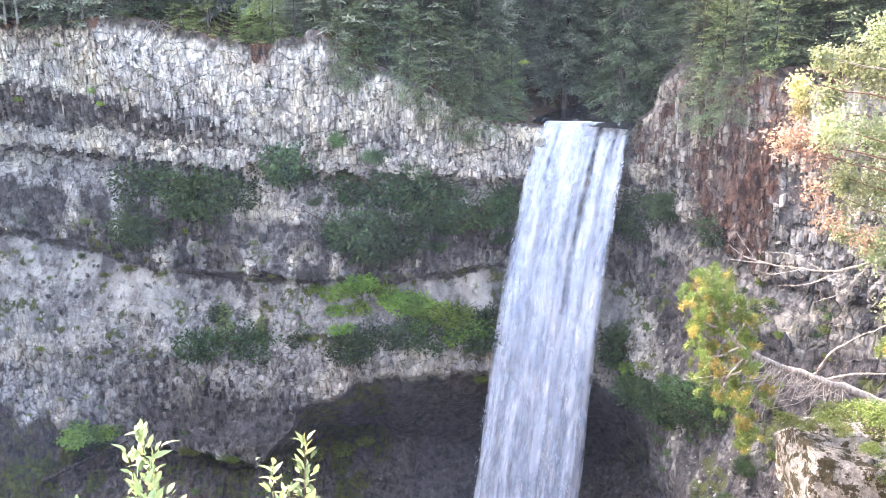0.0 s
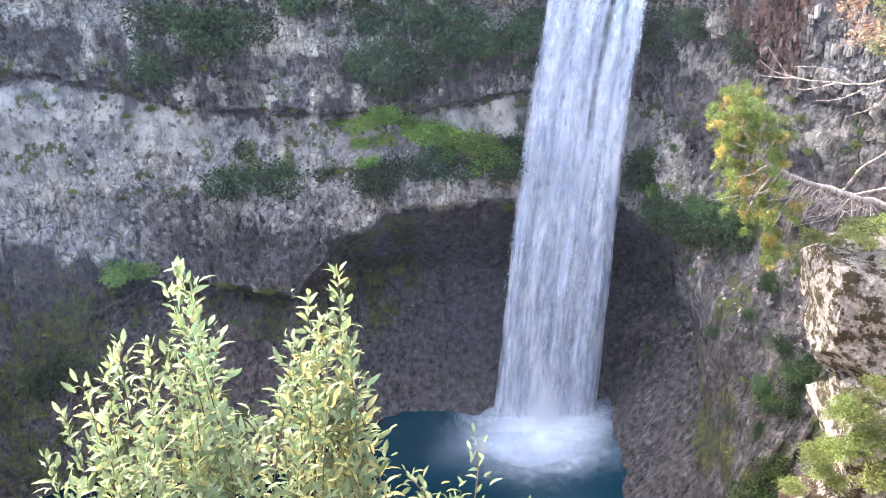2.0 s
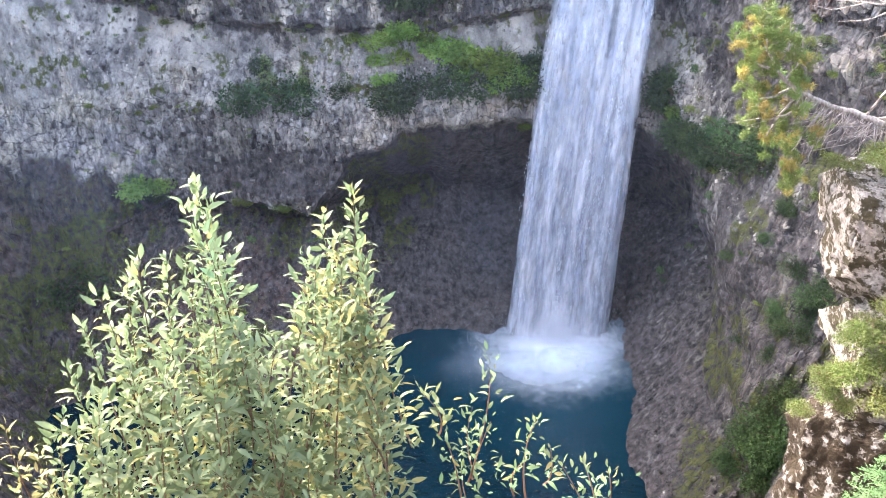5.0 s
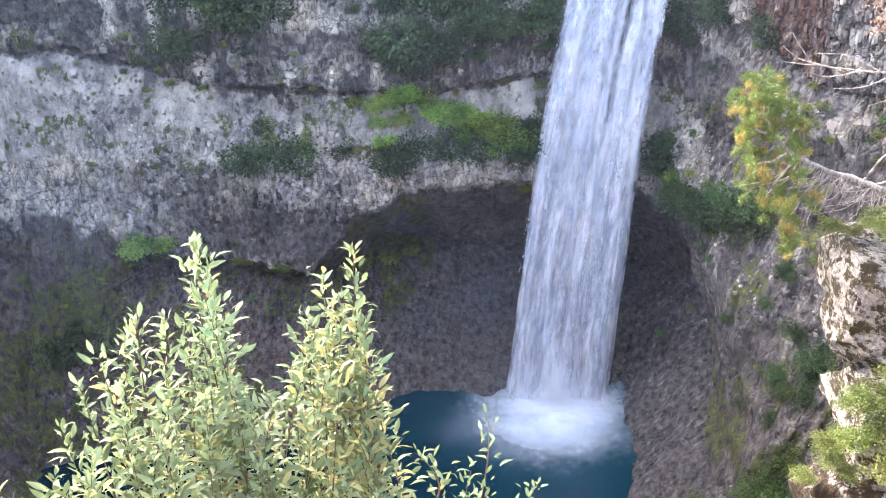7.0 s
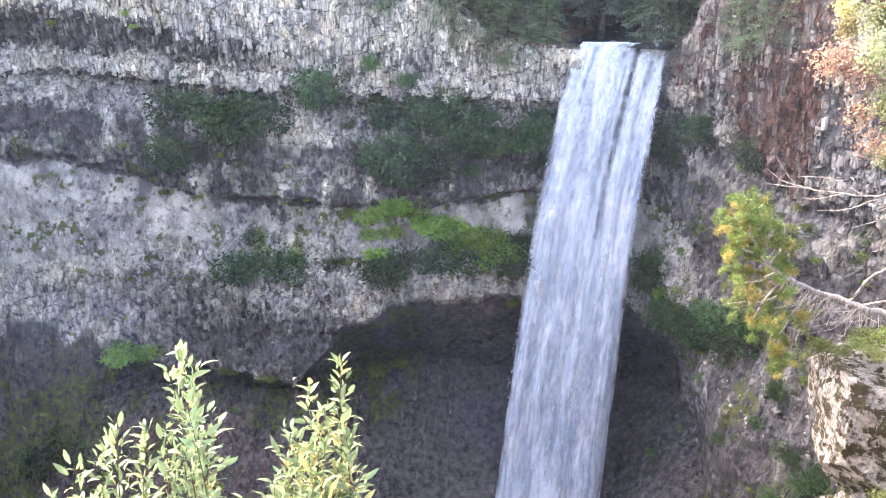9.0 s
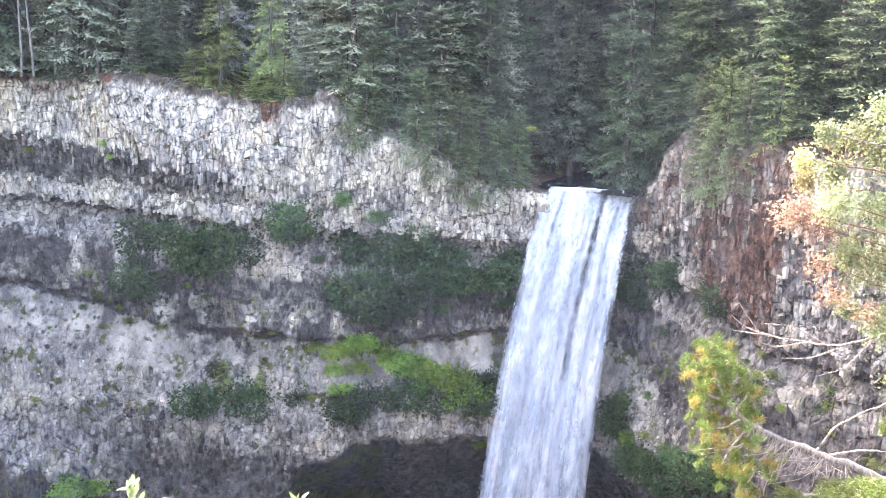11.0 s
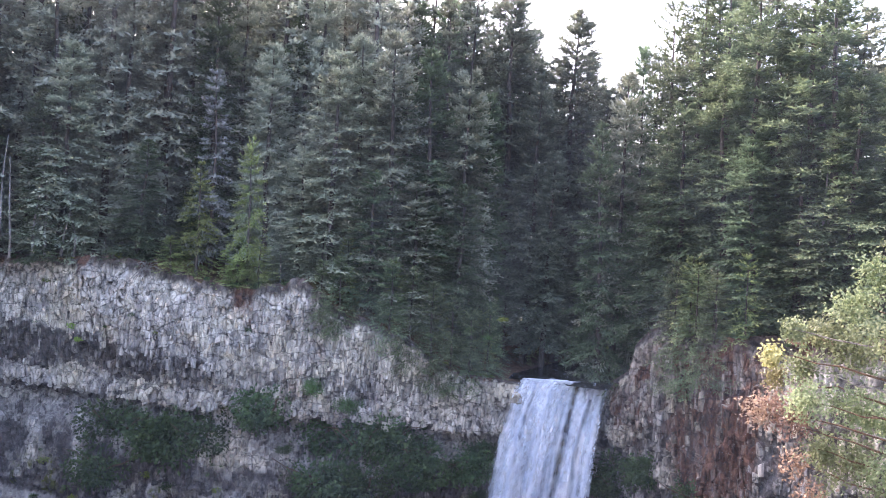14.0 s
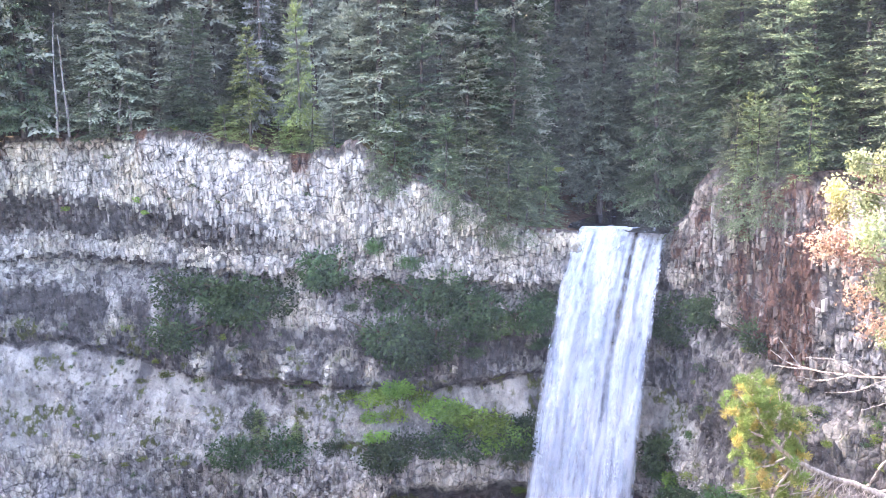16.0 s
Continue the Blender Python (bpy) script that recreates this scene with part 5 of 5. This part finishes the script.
# the leaning pine
pine = thing("leaning_pine", Matrix.Identity(4), "leaning half-bare pine with green and yellow needles", "tree")
TRUNK = [(29.5, -23.2, 15.2), (26.3, -22.3, 15.0), (22.3, -21.7, 15.0), (19.1, -20.8, 15.0), (17.6, -19.2, 15.0), (16.7, -16.9, 15.0)]
part("trunk", mesh_np("pine_trunk", *limb(TRUNK, 0.075, 0.012, 8, 1), M_DEAD, True), pine)
BOUGHS = [[(23.6, -21.9, 15.0), (24.6, -20.0, 14.9), (27.5, -18.2, 14.8)], [(24.0, -22.0, 15.0), (26.5, -21.2, 14.9), (28.0, -21.0, 14.9)],
          [(21.4, -21.5, 15), (20.4, -23.0, 14.8), (19.8, -24.4, 14.7)], [(20.4, -21.2, 15), (19.0, -22.4, 14.8), (17.6, -22.8, 14.7)],
          [(19.0, -20.8, 15), (18.0, -21.4, 14.8), (17.0, -21.6, 14.8)], [(18.2, -19.9, 15), (17.0, -19.6, 14.8), (16.2, -19.0, 14.8)],
          [(18.6, -20.4, 15), (19.4, -19.0, 15.1), (19.2, -17.8, 15.1)], [(17.4, -18.8, 15), (16.6, -18.0, 14.9), (16.0, -17.4, 14.9)], [(17.8, -19.4, 15), (18.6, -18.2, 15.2), (18.4, -17.0, 15.2)],
          [(22.0, -21.6, 15), (21.0, -23.6, 14.9), (20.8, -25.0, 14.8)], [(19.6, -21.0, 15), (18.4, -22.8, 14.9), (18.0, -23.8, 14.8)]]
for n, rows in enumerate(BOUGHS):
    part("bough", mesh_np("bough", *limb(rows, 0.028, 0.008, 5, 20 + n), M_DEAD, True), pine)
rng = np.random.default_rng(77)
twigs = []
for n in range(70):
    a = rng.uniform(19.6, 25.5)
    e0 = np.interp(a, [19, 22.3, 26.3], [-20.8, -21.7, -22.3])
    da, de = rng.normal(-0.6, 0.9), -rng.uniform(0.5, 2.6)
    twigs.append(limb([(a, e0, 15.0), (a + 0.5 * da, e0 + 0.7 * de, 14.9 + rng.normal(0, 0.2)), (a + da * 1.3, e0 + de, 14.8 + rng.normal(0, 0.3))], 0.009, 0.003, 4, n))
tagged(part("bare_twig", mesh_np("bare_twig", *join(twigs), M_DEAD, True), pine), kind="stuff")


def needle_tuft(name, seed, mat, n=150):
    """A brush of needles round a twig's end, half a metre long."""
    rng = np.random.default_rng(seed)
    base = np.column_stack([rng.normal(0, 0.02, n), rng.normal(0, 0.02, n), rng.uniform(-0.16, 0.12, n)])
    d = unit(np.column_stack([rng.normal(0, 1, n), rng.normal(0, 1, n), rng.uniform(0.0, 1.3, n)]))
    al = d * rng.uniform(0.09, 0.17, (n, 1))
    sd = unit(np.cross(al, rng.normal(0, 1, (n, 3)))) * 0.0075
    v, f = diamonds(base, al, sd, rng)
    return mesh_np(name, v, f, mat)


TUFTS = [needle_tuft("needle_tuft", 1, M_PINE), needle_tuft("needle_tuft", 2, M_PINE), needle_tuft("needle_tuft", 3, M_PINE_YELLOW)]
spread = [(16.7, -16.6, 0.4), (16.2, -17.6, 0.5), (17.0, -18.0, 0.7), (16.3, -19.0, 0.6), (17.2, -19.8, 0.7), (18.3, -17.2, 0.6), (19.0, -18.2, 0.6), (18.6, -19.4, 0.7), (16.6, -20.8, 0.5), (17.2, -21.6, 0.7),
          (17.6, -22.6, 0.6), (18.6, -21.6, 0.8), (18.4, -23.4, 0.5), (19.4, -22.6, 0.6), (19.6, -24.2, 0.5), (20.0, -25.4, 0.4), (19.8, -26.2, 0.3), (20.6, -23.4, 0.5), (17.8, -18.6, 0.7), (19.6, -20.0, 0.5),
          (28.6, -18.6, 0.7), (28.2, -20.2, 0.6), (28.8, -17.0, 0.6)]
for n, (az, el, sd) in enumerate(spread):
    for k in range(11):
        yellow = rng.uniform() < np.interp(el, [-22, -18], [0.2, 0.26])
        a, e_ = az + rng.normal(0, sd), el + rng.normal(0, sd)
        ob = part("needle_tuft", TUFTS[2 if yellow else k % 2], pine, "yellowed needle tuft" if yellow else "")
        sc = rng.uniform(0.5, 0.85)
        ob.matrix_basis = Matrix.LocRotScale(bearing(a, e_, 15.0 + rng.normal(0, 0.35)), Euler(rng.normal(0, 0.8, 3).tolist()), (sc, sc, sc))

# dead branches reaching in from the side
dead = thing("dead_branch", Matrix.Identity(4), "bare silvery dead branch reaching over the gorge", "branch")
part("main_limb", mesh_np("dead_limb", *limb([(30.5, -12.0, 13.4), (27.6, -13.9, 13.5), (24.2, -15.7, 13.5), (20.8, -15.6, 13.6), (18.0, -15.5, 13.7)], 0.024, 0.006, 6, 4), M_DEAD, True), dead)
for n, rows in enumerate([[(23.6, -15.7, 13.5), (21.4, -14.8, 13.6), (19.6, -14.9, 13.7)], [(20.6, -15.6, 13.6), (18.8, -15.3, 13.7), (17.8, -14.6, 13.8)],
                          [(24.6, -15.5, 13.5), (22.6, -16.6, 13.5), (21.0, -16.8, 13.6)], [(19.6, -15.5, 13.7), (18.8, -14.6, 13.7), (18.2, -13.8, 13.7)],
                          [(26.0, -14.9, 13.5), (24.6, -16.9, 13.4), (23.0, -17.6, 13.4)], [(22.2, -15.7, 13.5), (20.6, -16.2, 13.6), (19.4, -16.0, 13.6)]]):
    part("side_branch", mesh_np("dead_side", *limb(rows, 0.011, 0.004, 5, 40 + n), M_DEAD, True), dead)

# the tree with turning leaves
alder = thing("autumn_tree", Matrix.Identity(4), "broadleaf tree with pale green, yellow and reddish leaves", "tree")
part("trunk", mesh_np("alder_trunk", *limb([(34, -36, 12.0), (33, -22, 12.0), (31.5, -10, 12.0), (30.5, -2, 12.0), (29.5, 4, 12.0)], 0.12, 0.03, 8, 2), M_BARK, True), alder)
LEAFY = [  # bearing, elevation, half width in degrees, leaves, kind
    (22.0, -3.4, 0.7, 260, 0), (23.6, -3.4, 1.2, 520, 0), (25.2, -1.6, 1.2, 560, 0), (26.6, 0.2, 1.1, 520, 0), (25.4, -4.4, 1.5, 760, 0), (27.6, -3.0, 1.6, 700, 0), (28.0, 2.0, 1.2, 400, 0),
    (20.8, -4.8, 0.7, 300, 1), (21.2, -6.2, 0.7, 280, 1), (22.6, -5.6, 1.0, 420, 0), (23.2, -7.4, 1.2, 520, 0), (21.4, -8.2, 0.7, 260, 2), (20.6, -8.1, 0.6, 200, 2), (22.4, -9.0, 0.7, 240, 2),
    (25.4, -7.6, 1.5, 760, 0), (27.4, -7.6, 1.6, 700, 0), (23.6, -10.2, 1.1, 420, 0), (22.6, -11.2, 0.6, 160, 2), (25.4, -11.0, 1.5, 700, 0), (27.6, -11.6, 1.6, 640, 0), (24.4, -13.2, 0.9, 300, 0),
    (23.4, -12.8, 0.6, 140, 2), (26.4, -14.2, 1.2, 420, 0), (25.8, -13.6, 0.6, 140, 2), (28.2, -15.0, 1.2, 320, 0), (27.6, -17.2, 0.9, 200, 0)]
rng = np.random.default_rng(99)
for n, (az, el, w, count, kind) in enumerate(LEAFY):
    tip = bearing(az, el, 12.0 + rng.normal(0, 0.5))
    far = bearing(31.0, el - 2.0, 12.0)
    mid = (tip + far) / 2 + np.array([0, 0, 0.12])
    t = np.linspace(0, 1, 9)[:, None]
    p = (1 - t) ** 2 * far + 2 * t * (1 - t) * mid + t * t * tip + rng.normal(0, 0.02, (9, 3))
    b = part("branch", mesh_np("branch", *tube(p, 0.022 - 0.018 * t[:, 0], 5), M_DEAD if n % 3 == 0 else M_TWIG, True), alder)
    r = 12.0 * math.tan(radians(w)) * (1.6 if kind == 2 else 1.0)
    count = int(1.7 * count)
    cen = tip + unit(rng.normal(0, 1, (7, 3))) * r * 0.6
    q = cen[rng.integers(0, 7, count)] + rng.normal(0, 0.36 * r, (count, 3))
    al = unit(rng.normal(0, 1, (count, 3)) + np.array([0, 0, -0.5])) * rng.uniform(0.034, 0.066, (count, 1))
    sd = unit(np.cross(al, rng.normal(0, 1, (count, 3)) + np.array([0, 0, 1.2]))) * rng.uniform(0.011, 0.020, (count, 1))
    v, f = diamonds(q, al, sd, rng, 0.2)
    part("foliage", mesh_np("foliage", v, f, (M_ALDER, M_YELLOW, M_RED, M_OLIVE)[kind]), b, ("", "yellow leaves", "reddish leaves", "")[kind])

# young fir tip below the crag
trunk, crown = fir_meshes("fir_sapling", 2.2, 0.75, 31, M_SAPLING, bare=0.02, whorl=0.13, boughs=7, stations=12, shape=0.8, spray=0.8)
sap = thing("fir_sapling", Matrix.Translation(bearing(31.0, -38.0, 9.6) - np.array([0, 0, 2.0])), "bright green fir sapling beside the crag", "tree")
part("trunk", trunk, sap)
part("crown", crown, sap)

# dead root bush hanging at the rim
snag = thing("dead_bush", Matrix.Translation(on_cliff(-17.5, -2.2)), "bleached dead bush hanging over the rim", "bush")
rng = np.random.default_rng(12)
for n in range(26):
    a = rng.uniform(-0.9, 0.9)
    t = np.linspace(0, 1, 8)[:, None]
    e = np.array([a * 2.6, -1.0 - rng.uniform(0, 0.8), rng.uniform(-2.6, 1.2)])
    p = t * e + np.array([0, 0, 2.2]) * t * (1 - t) + rng.normal(0, 0.06, (8, 3)) + np.array([0, -0.3, 1.0])
    part("dead_twig", mesh_np("dead_twig", *tube(p, 0.075 - 0.045 * t[:, 0], 4), M_DEAD, True), snag)
log = thing("fallen_log", Matrix.Identity(4), "dark fallen log on the mossy slope", "log")
pa, pb = on_cliff(-27.0, -27.6), on_cliff(-21.6, -26.2)
t = np.linspace(0, 1, 9)[:, None]
part("stem", mesh_np("log_stem", *tube(pa + (pb - pa) * t + np.array([0, 0, 0.25]), 0.28 - 0.12 * t[:, 0], 8), M_BARK, True), log)


# ---- basalt blocks of the cliff ----
def block_pieces():
    """Broken columns set on the wall's bands: place, turn, size and rock masks of each."""
    rng = np.random.default_rng(2024)
    v3 = WALL_V.reshape(NU, NV, 3)
    mk = FULL_MASK
    seen = np.where((np.abs(AZ) < 29) & (RIM[:, 1] > 70))[0]
    rows = []
    for lo, hi, count, size, tall in ((6, 28, 700, 0.42, 0.9), (10, 52, 2600, 0.27, 1.1), (44, 73, 3400, 0.40, 0.7), (78, 136, 2400, 0.34, 0.8), (166, 226, 3200, 0.30, 0.7)):
        i = rng.choice(seen, count)
        j = rng.integers(lo, hi, count)
        for a, b in zip(i, j):
            if lo == 166 and not -21 < AZ[a] < -3:
                continue
            if (4.9 if lo < 60 else 6.0) < AZ[a] < (13.5 if lo < 30 else 11.6) or (AZ[a] > 13 and lo > 60 and rng.uniform() < 0.85):
                continue
            tall_ = tall * rng.uniform(0.3, 1.6)
            if v3[a, b][2] + tall_ * 0.6 > RIM_Z[a]:
                continue
            rows.append((v3[a, b], INWARD[a], size * rng.uniform(0.5, 1.6), tall_, np.clip(mk[a, b] + np.array([rng.normal(-0.22 if lo == 78 else 0, 0.13), 0, 0, 0]), 0, 1), AZ[a]))
    return rows, rng


def block_shape(p, inward, r, h, rng):
    th = np.sort(rng.uniform(-0.3, 0.3, 6) + np.arange(6) * np.pi / 3) + rng.uniform(0, 1)
    ring = np.column_stack([np.cos(th), np.sin(th)]) * r * rng.uniform(0.8, 1.15, (6, 1))
    cen = np.array([p[0], p[1]]) + inward * rng.uniform(-0.32, 0.24)
    lean = rng.normal(0, 0.06, 2) * h + inward * 0.05 * h
    tilt = rng.normal(0, 0.5, 2)
    top = np.column_stack([ring * 0.94 + cen + lean, p[2] + h / 2 + ring @ tilt])
    bot = np.column_stack([ring + cen, p[2] - h / 2 + ring @ (tilt * 0.6)])
    k = np.arange(6)
    f = np.concatenate([np.column_stack([k, (k + 1) % 6, (k + 1) % 6 + 6, k + 6]), [[6, 7, 8, 9], [6, 9, 10, 11], [3, 2, 1, 0], [5, 4, 3, 0]]])
    return np.concatenate([bot, top]), f


def block_mesh(name, v, f, masks):
    me = mesh_np(name, v, f, M_ROCK)
    a = me.attributes.new("bands", "FLOAT_COLOR", "POINT")
    a.data.foreach_set("color", masks.astype(np.float32).ravel())
    return me


rows, rng = block_pieces()
many, masks, own = [], [], 0
for p, inward, r, h, mk, az in rows:
    v, f = block_shape(p, inward, r, h, rng)
    m = np.repeat(mk[None], len(v), 0)
    if own < 300 and -14 < az < 3 and r > 0.33:
        ob = part("basalt_block", block_mesh("basalt_block", v, f, m), cliff)
        own += 1
    else:
        many.append((v, f))
        masks.append(m)
v, f = join(many)
tagged(part("basalt_blocks", block_mesh("basalt_blocks", v, f, np.concatenate(masks)), cliff), kind="stuff")


# rubble lying on the slopes
rng = np.random.default_rng(555)
seen = np.where((np.abs(AZ) < 30) & (RIM[:, 1] > 70))[0]
n = 9000
ri, rj = rng.choice(seen, n), np.where(rng.uniform(0, 1, n) < 0.4, rng.integers(144, 186, n), rng.integers(244, 300, n))
base = WALL_V.reshape(NU, NV, 3)[ri, rj]
size = 0.09 + 0.4 * rng.uniform(0, 1, n) ** 4
axes = np.linalg.qr(rng.normal(0, 1, (n, 3, 3)))[0] * (size[:, None, None] * rng.uniform(0.6, 1.3, (n, 3, 1)))
v = np.stack([base + s_ * axes[:, k] for k in range(3) for s_ in (1, -1)], 1).reshape(-1, 3)
tri = np.array([[0, 2, 4], [2, 1, 4], [1, 3, 4], [3, 0, 4], [2, 0, 5], [1, 2, 5], [3, 1, 5], [0, 3, 5]])
f = (np.arange(n)[:, None, None] * 6 + tri[None]).reshape(-1, 3)
# stones low down are darkened too, to go with the alcove's painted shade
m = np.clip(FULL_MASK[ri, rj] + np.column_stack([rng.normal(0.15, 0.2, n) - 0.3 * (rj > 240), np.full(n, -0.4), np.zeros(n), np.full(n, -0.3)]), 0, 1)
tagged(part("rubble", block_mesh("rubble", v, f, np.repeat(m, 6, 0)), cliff), kind="stuff")


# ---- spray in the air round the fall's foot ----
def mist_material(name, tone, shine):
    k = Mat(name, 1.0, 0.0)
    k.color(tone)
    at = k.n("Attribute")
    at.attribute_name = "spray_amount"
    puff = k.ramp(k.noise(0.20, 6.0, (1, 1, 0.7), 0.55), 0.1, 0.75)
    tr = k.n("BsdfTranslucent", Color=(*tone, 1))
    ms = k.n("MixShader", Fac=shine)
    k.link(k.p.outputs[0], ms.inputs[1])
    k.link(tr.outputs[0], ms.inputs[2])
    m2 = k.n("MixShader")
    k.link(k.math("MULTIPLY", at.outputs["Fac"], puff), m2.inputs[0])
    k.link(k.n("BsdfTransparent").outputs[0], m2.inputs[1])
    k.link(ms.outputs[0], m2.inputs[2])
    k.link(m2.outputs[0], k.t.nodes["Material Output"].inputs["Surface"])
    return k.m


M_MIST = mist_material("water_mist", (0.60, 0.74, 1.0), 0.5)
M_SPRAY = mist_material("dense_spray", (0.84, 0.93, 1.0), 0.15)
mist = thing("spray_mist", Matrix.Identity(4), "pale blue spray drifting round the waterfall's foot", "mist")


def mist_veil(centre, half, turn, bend, strength, mat):
    """A billowing veil of spray that thins out to nothing at its border."""
    a, b = np.meshgrid(np.linspace(-1, 1, 40), np.linspace(-1, 1, 40), indexing="ij")
    w = bend * (a * a) + 0.4 * fbm(a * 2 + centre[0], b * 2, 0 * a + centre[1], 3)
    c, s_ = math.cos(radians(turn)), math.sin(radians(turn))
    x, y = a * half[0], w * 3.0 + b * 1.5
    p = np.stack([centre[0] + c * x - s_ * y, centre[1] + s_ * x + c * y, centre[2] + b * half[1]], -1)
    me = mesh_np("veil", p.reshape(-1, 3), grid_faces(40, 40), mat, True)
    at = me.attributes.new("spray_amount", "FLOAT", "POINT")
    fade = smooth(0, 1, np.clip(1 - np.sqrt(a * a + b * b), 0, 1)) ** 1.8 * smooth(-0.5, 8.0, p[..., 2])
    at.data.foreach_set("value", (strength * fade).astype(np.float32).ravel())
    ob = part("veil", me, mist)
    ob.visible_shadow = False


def spray_bank(centre, half, strength):
    """A low bank of spray lying over the pool, thinning out towards its border."""
    th, r = np.meshgrid(np.linspace(0, 2 * np.pi, 64, endpoint=False), np.linspace(0, 1, 24), indexing="ij")
    x, y = centre[0] + half[0] * r * np.cos(th), centre[1] + half[1] * r * np.sin(th)
    z = centre[2] * (1 - 0.4 * r) * (1 + 0.25 * fbm(x * 0.3, y * 0.3, 0 * x + centre[2], 3))
    me = mesh_np("bank", np.stack([x, y, z], -1).reshape(-1, 3), grid_faces(64, 24, True), M_SPRAY, True)
    at = me.attributes.new("spray_amount", "FLOAT", "POINT")
    at.data.foreach_set("value", (strength * smooth(0, 1, 1 - r) ** 1.5).astype(np.float32).ravel())
    ob = part("bank", me, mist)
    ob.visible_shadow = False


for row in [((6.0, 115.5, 11.0), (27, 17), 2, 0.0, 0.1, M_MIST), ((-54, 104, 30), (26, 22), 15, 0.4, 0.12, M_MIST)]:
    mist_veil(*row)
for row in [((5.5, 100.5, 0.5), (17, 9.5), 0.8), ((8.6, 100.8, 1.6), (12, 7.5), 0.75)]:
    spray_bank(*row)
# added sheet across the gorge that stands in for spray haze and lens glare
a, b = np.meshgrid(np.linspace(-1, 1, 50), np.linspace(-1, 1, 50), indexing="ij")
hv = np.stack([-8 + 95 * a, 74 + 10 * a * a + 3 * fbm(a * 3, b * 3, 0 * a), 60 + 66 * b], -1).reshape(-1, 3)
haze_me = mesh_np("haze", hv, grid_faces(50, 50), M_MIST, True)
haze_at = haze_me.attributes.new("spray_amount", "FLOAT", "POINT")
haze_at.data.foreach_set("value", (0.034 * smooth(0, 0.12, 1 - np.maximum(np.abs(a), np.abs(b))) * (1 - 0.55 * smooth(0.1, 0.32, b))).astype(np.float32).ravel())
haze = part("haze", haze_me, mist, "added thin bluish sheet standing in for haze and lens glare")
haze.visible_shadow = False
rng = np.random.default_rng(8)
n = 46000
th = rng.uniform(0, 2 * np.pi, n)
rad = np.minimum(np.abs(rng.normal(0, 1, n)), 2.2) * (1 + 0.6 * vnoise(3 * np.cos(th), 3 * np.sin(th), 0 * th + 2))
dx, dy = 9.2 + 5.4 * rad * np.cos(th), 107.2 + 3.0 * rad * np.sin(th)
dz = rng.exponential(1.0, n) * 2.4 * np.exp(-0.4 * rad) + 0.05
q = np.column_stack([dx, dy, dz])
al = unit(rng.normal(0, 1, (n, 3))) * rng.uniform(0.06, 0.18, (n, 1)) * np.exp(-0.35 * rad)[:, None]
sd = unit(np.cross(al, rng.normal(0, 1, (n, 3)))) * rng.uniform(0.025, 0.07, (n, 1)) * np.exp(-0.35 * rad)[:, None]
M_DROP = Mat("spray_drops", 0.5, 0.4)
M_DROP.color(M_DROP.mix(M_DROP.noise(3.0), (0.8, 0.84, 0.9), (0.96, 0.97, 0.98)))
v, f = diamonds(q, al, sd, rng)
tagged(part("spray_drops", mesh_np("spray_drops", v, f, M_DROP.m), mist), kind="stuff")
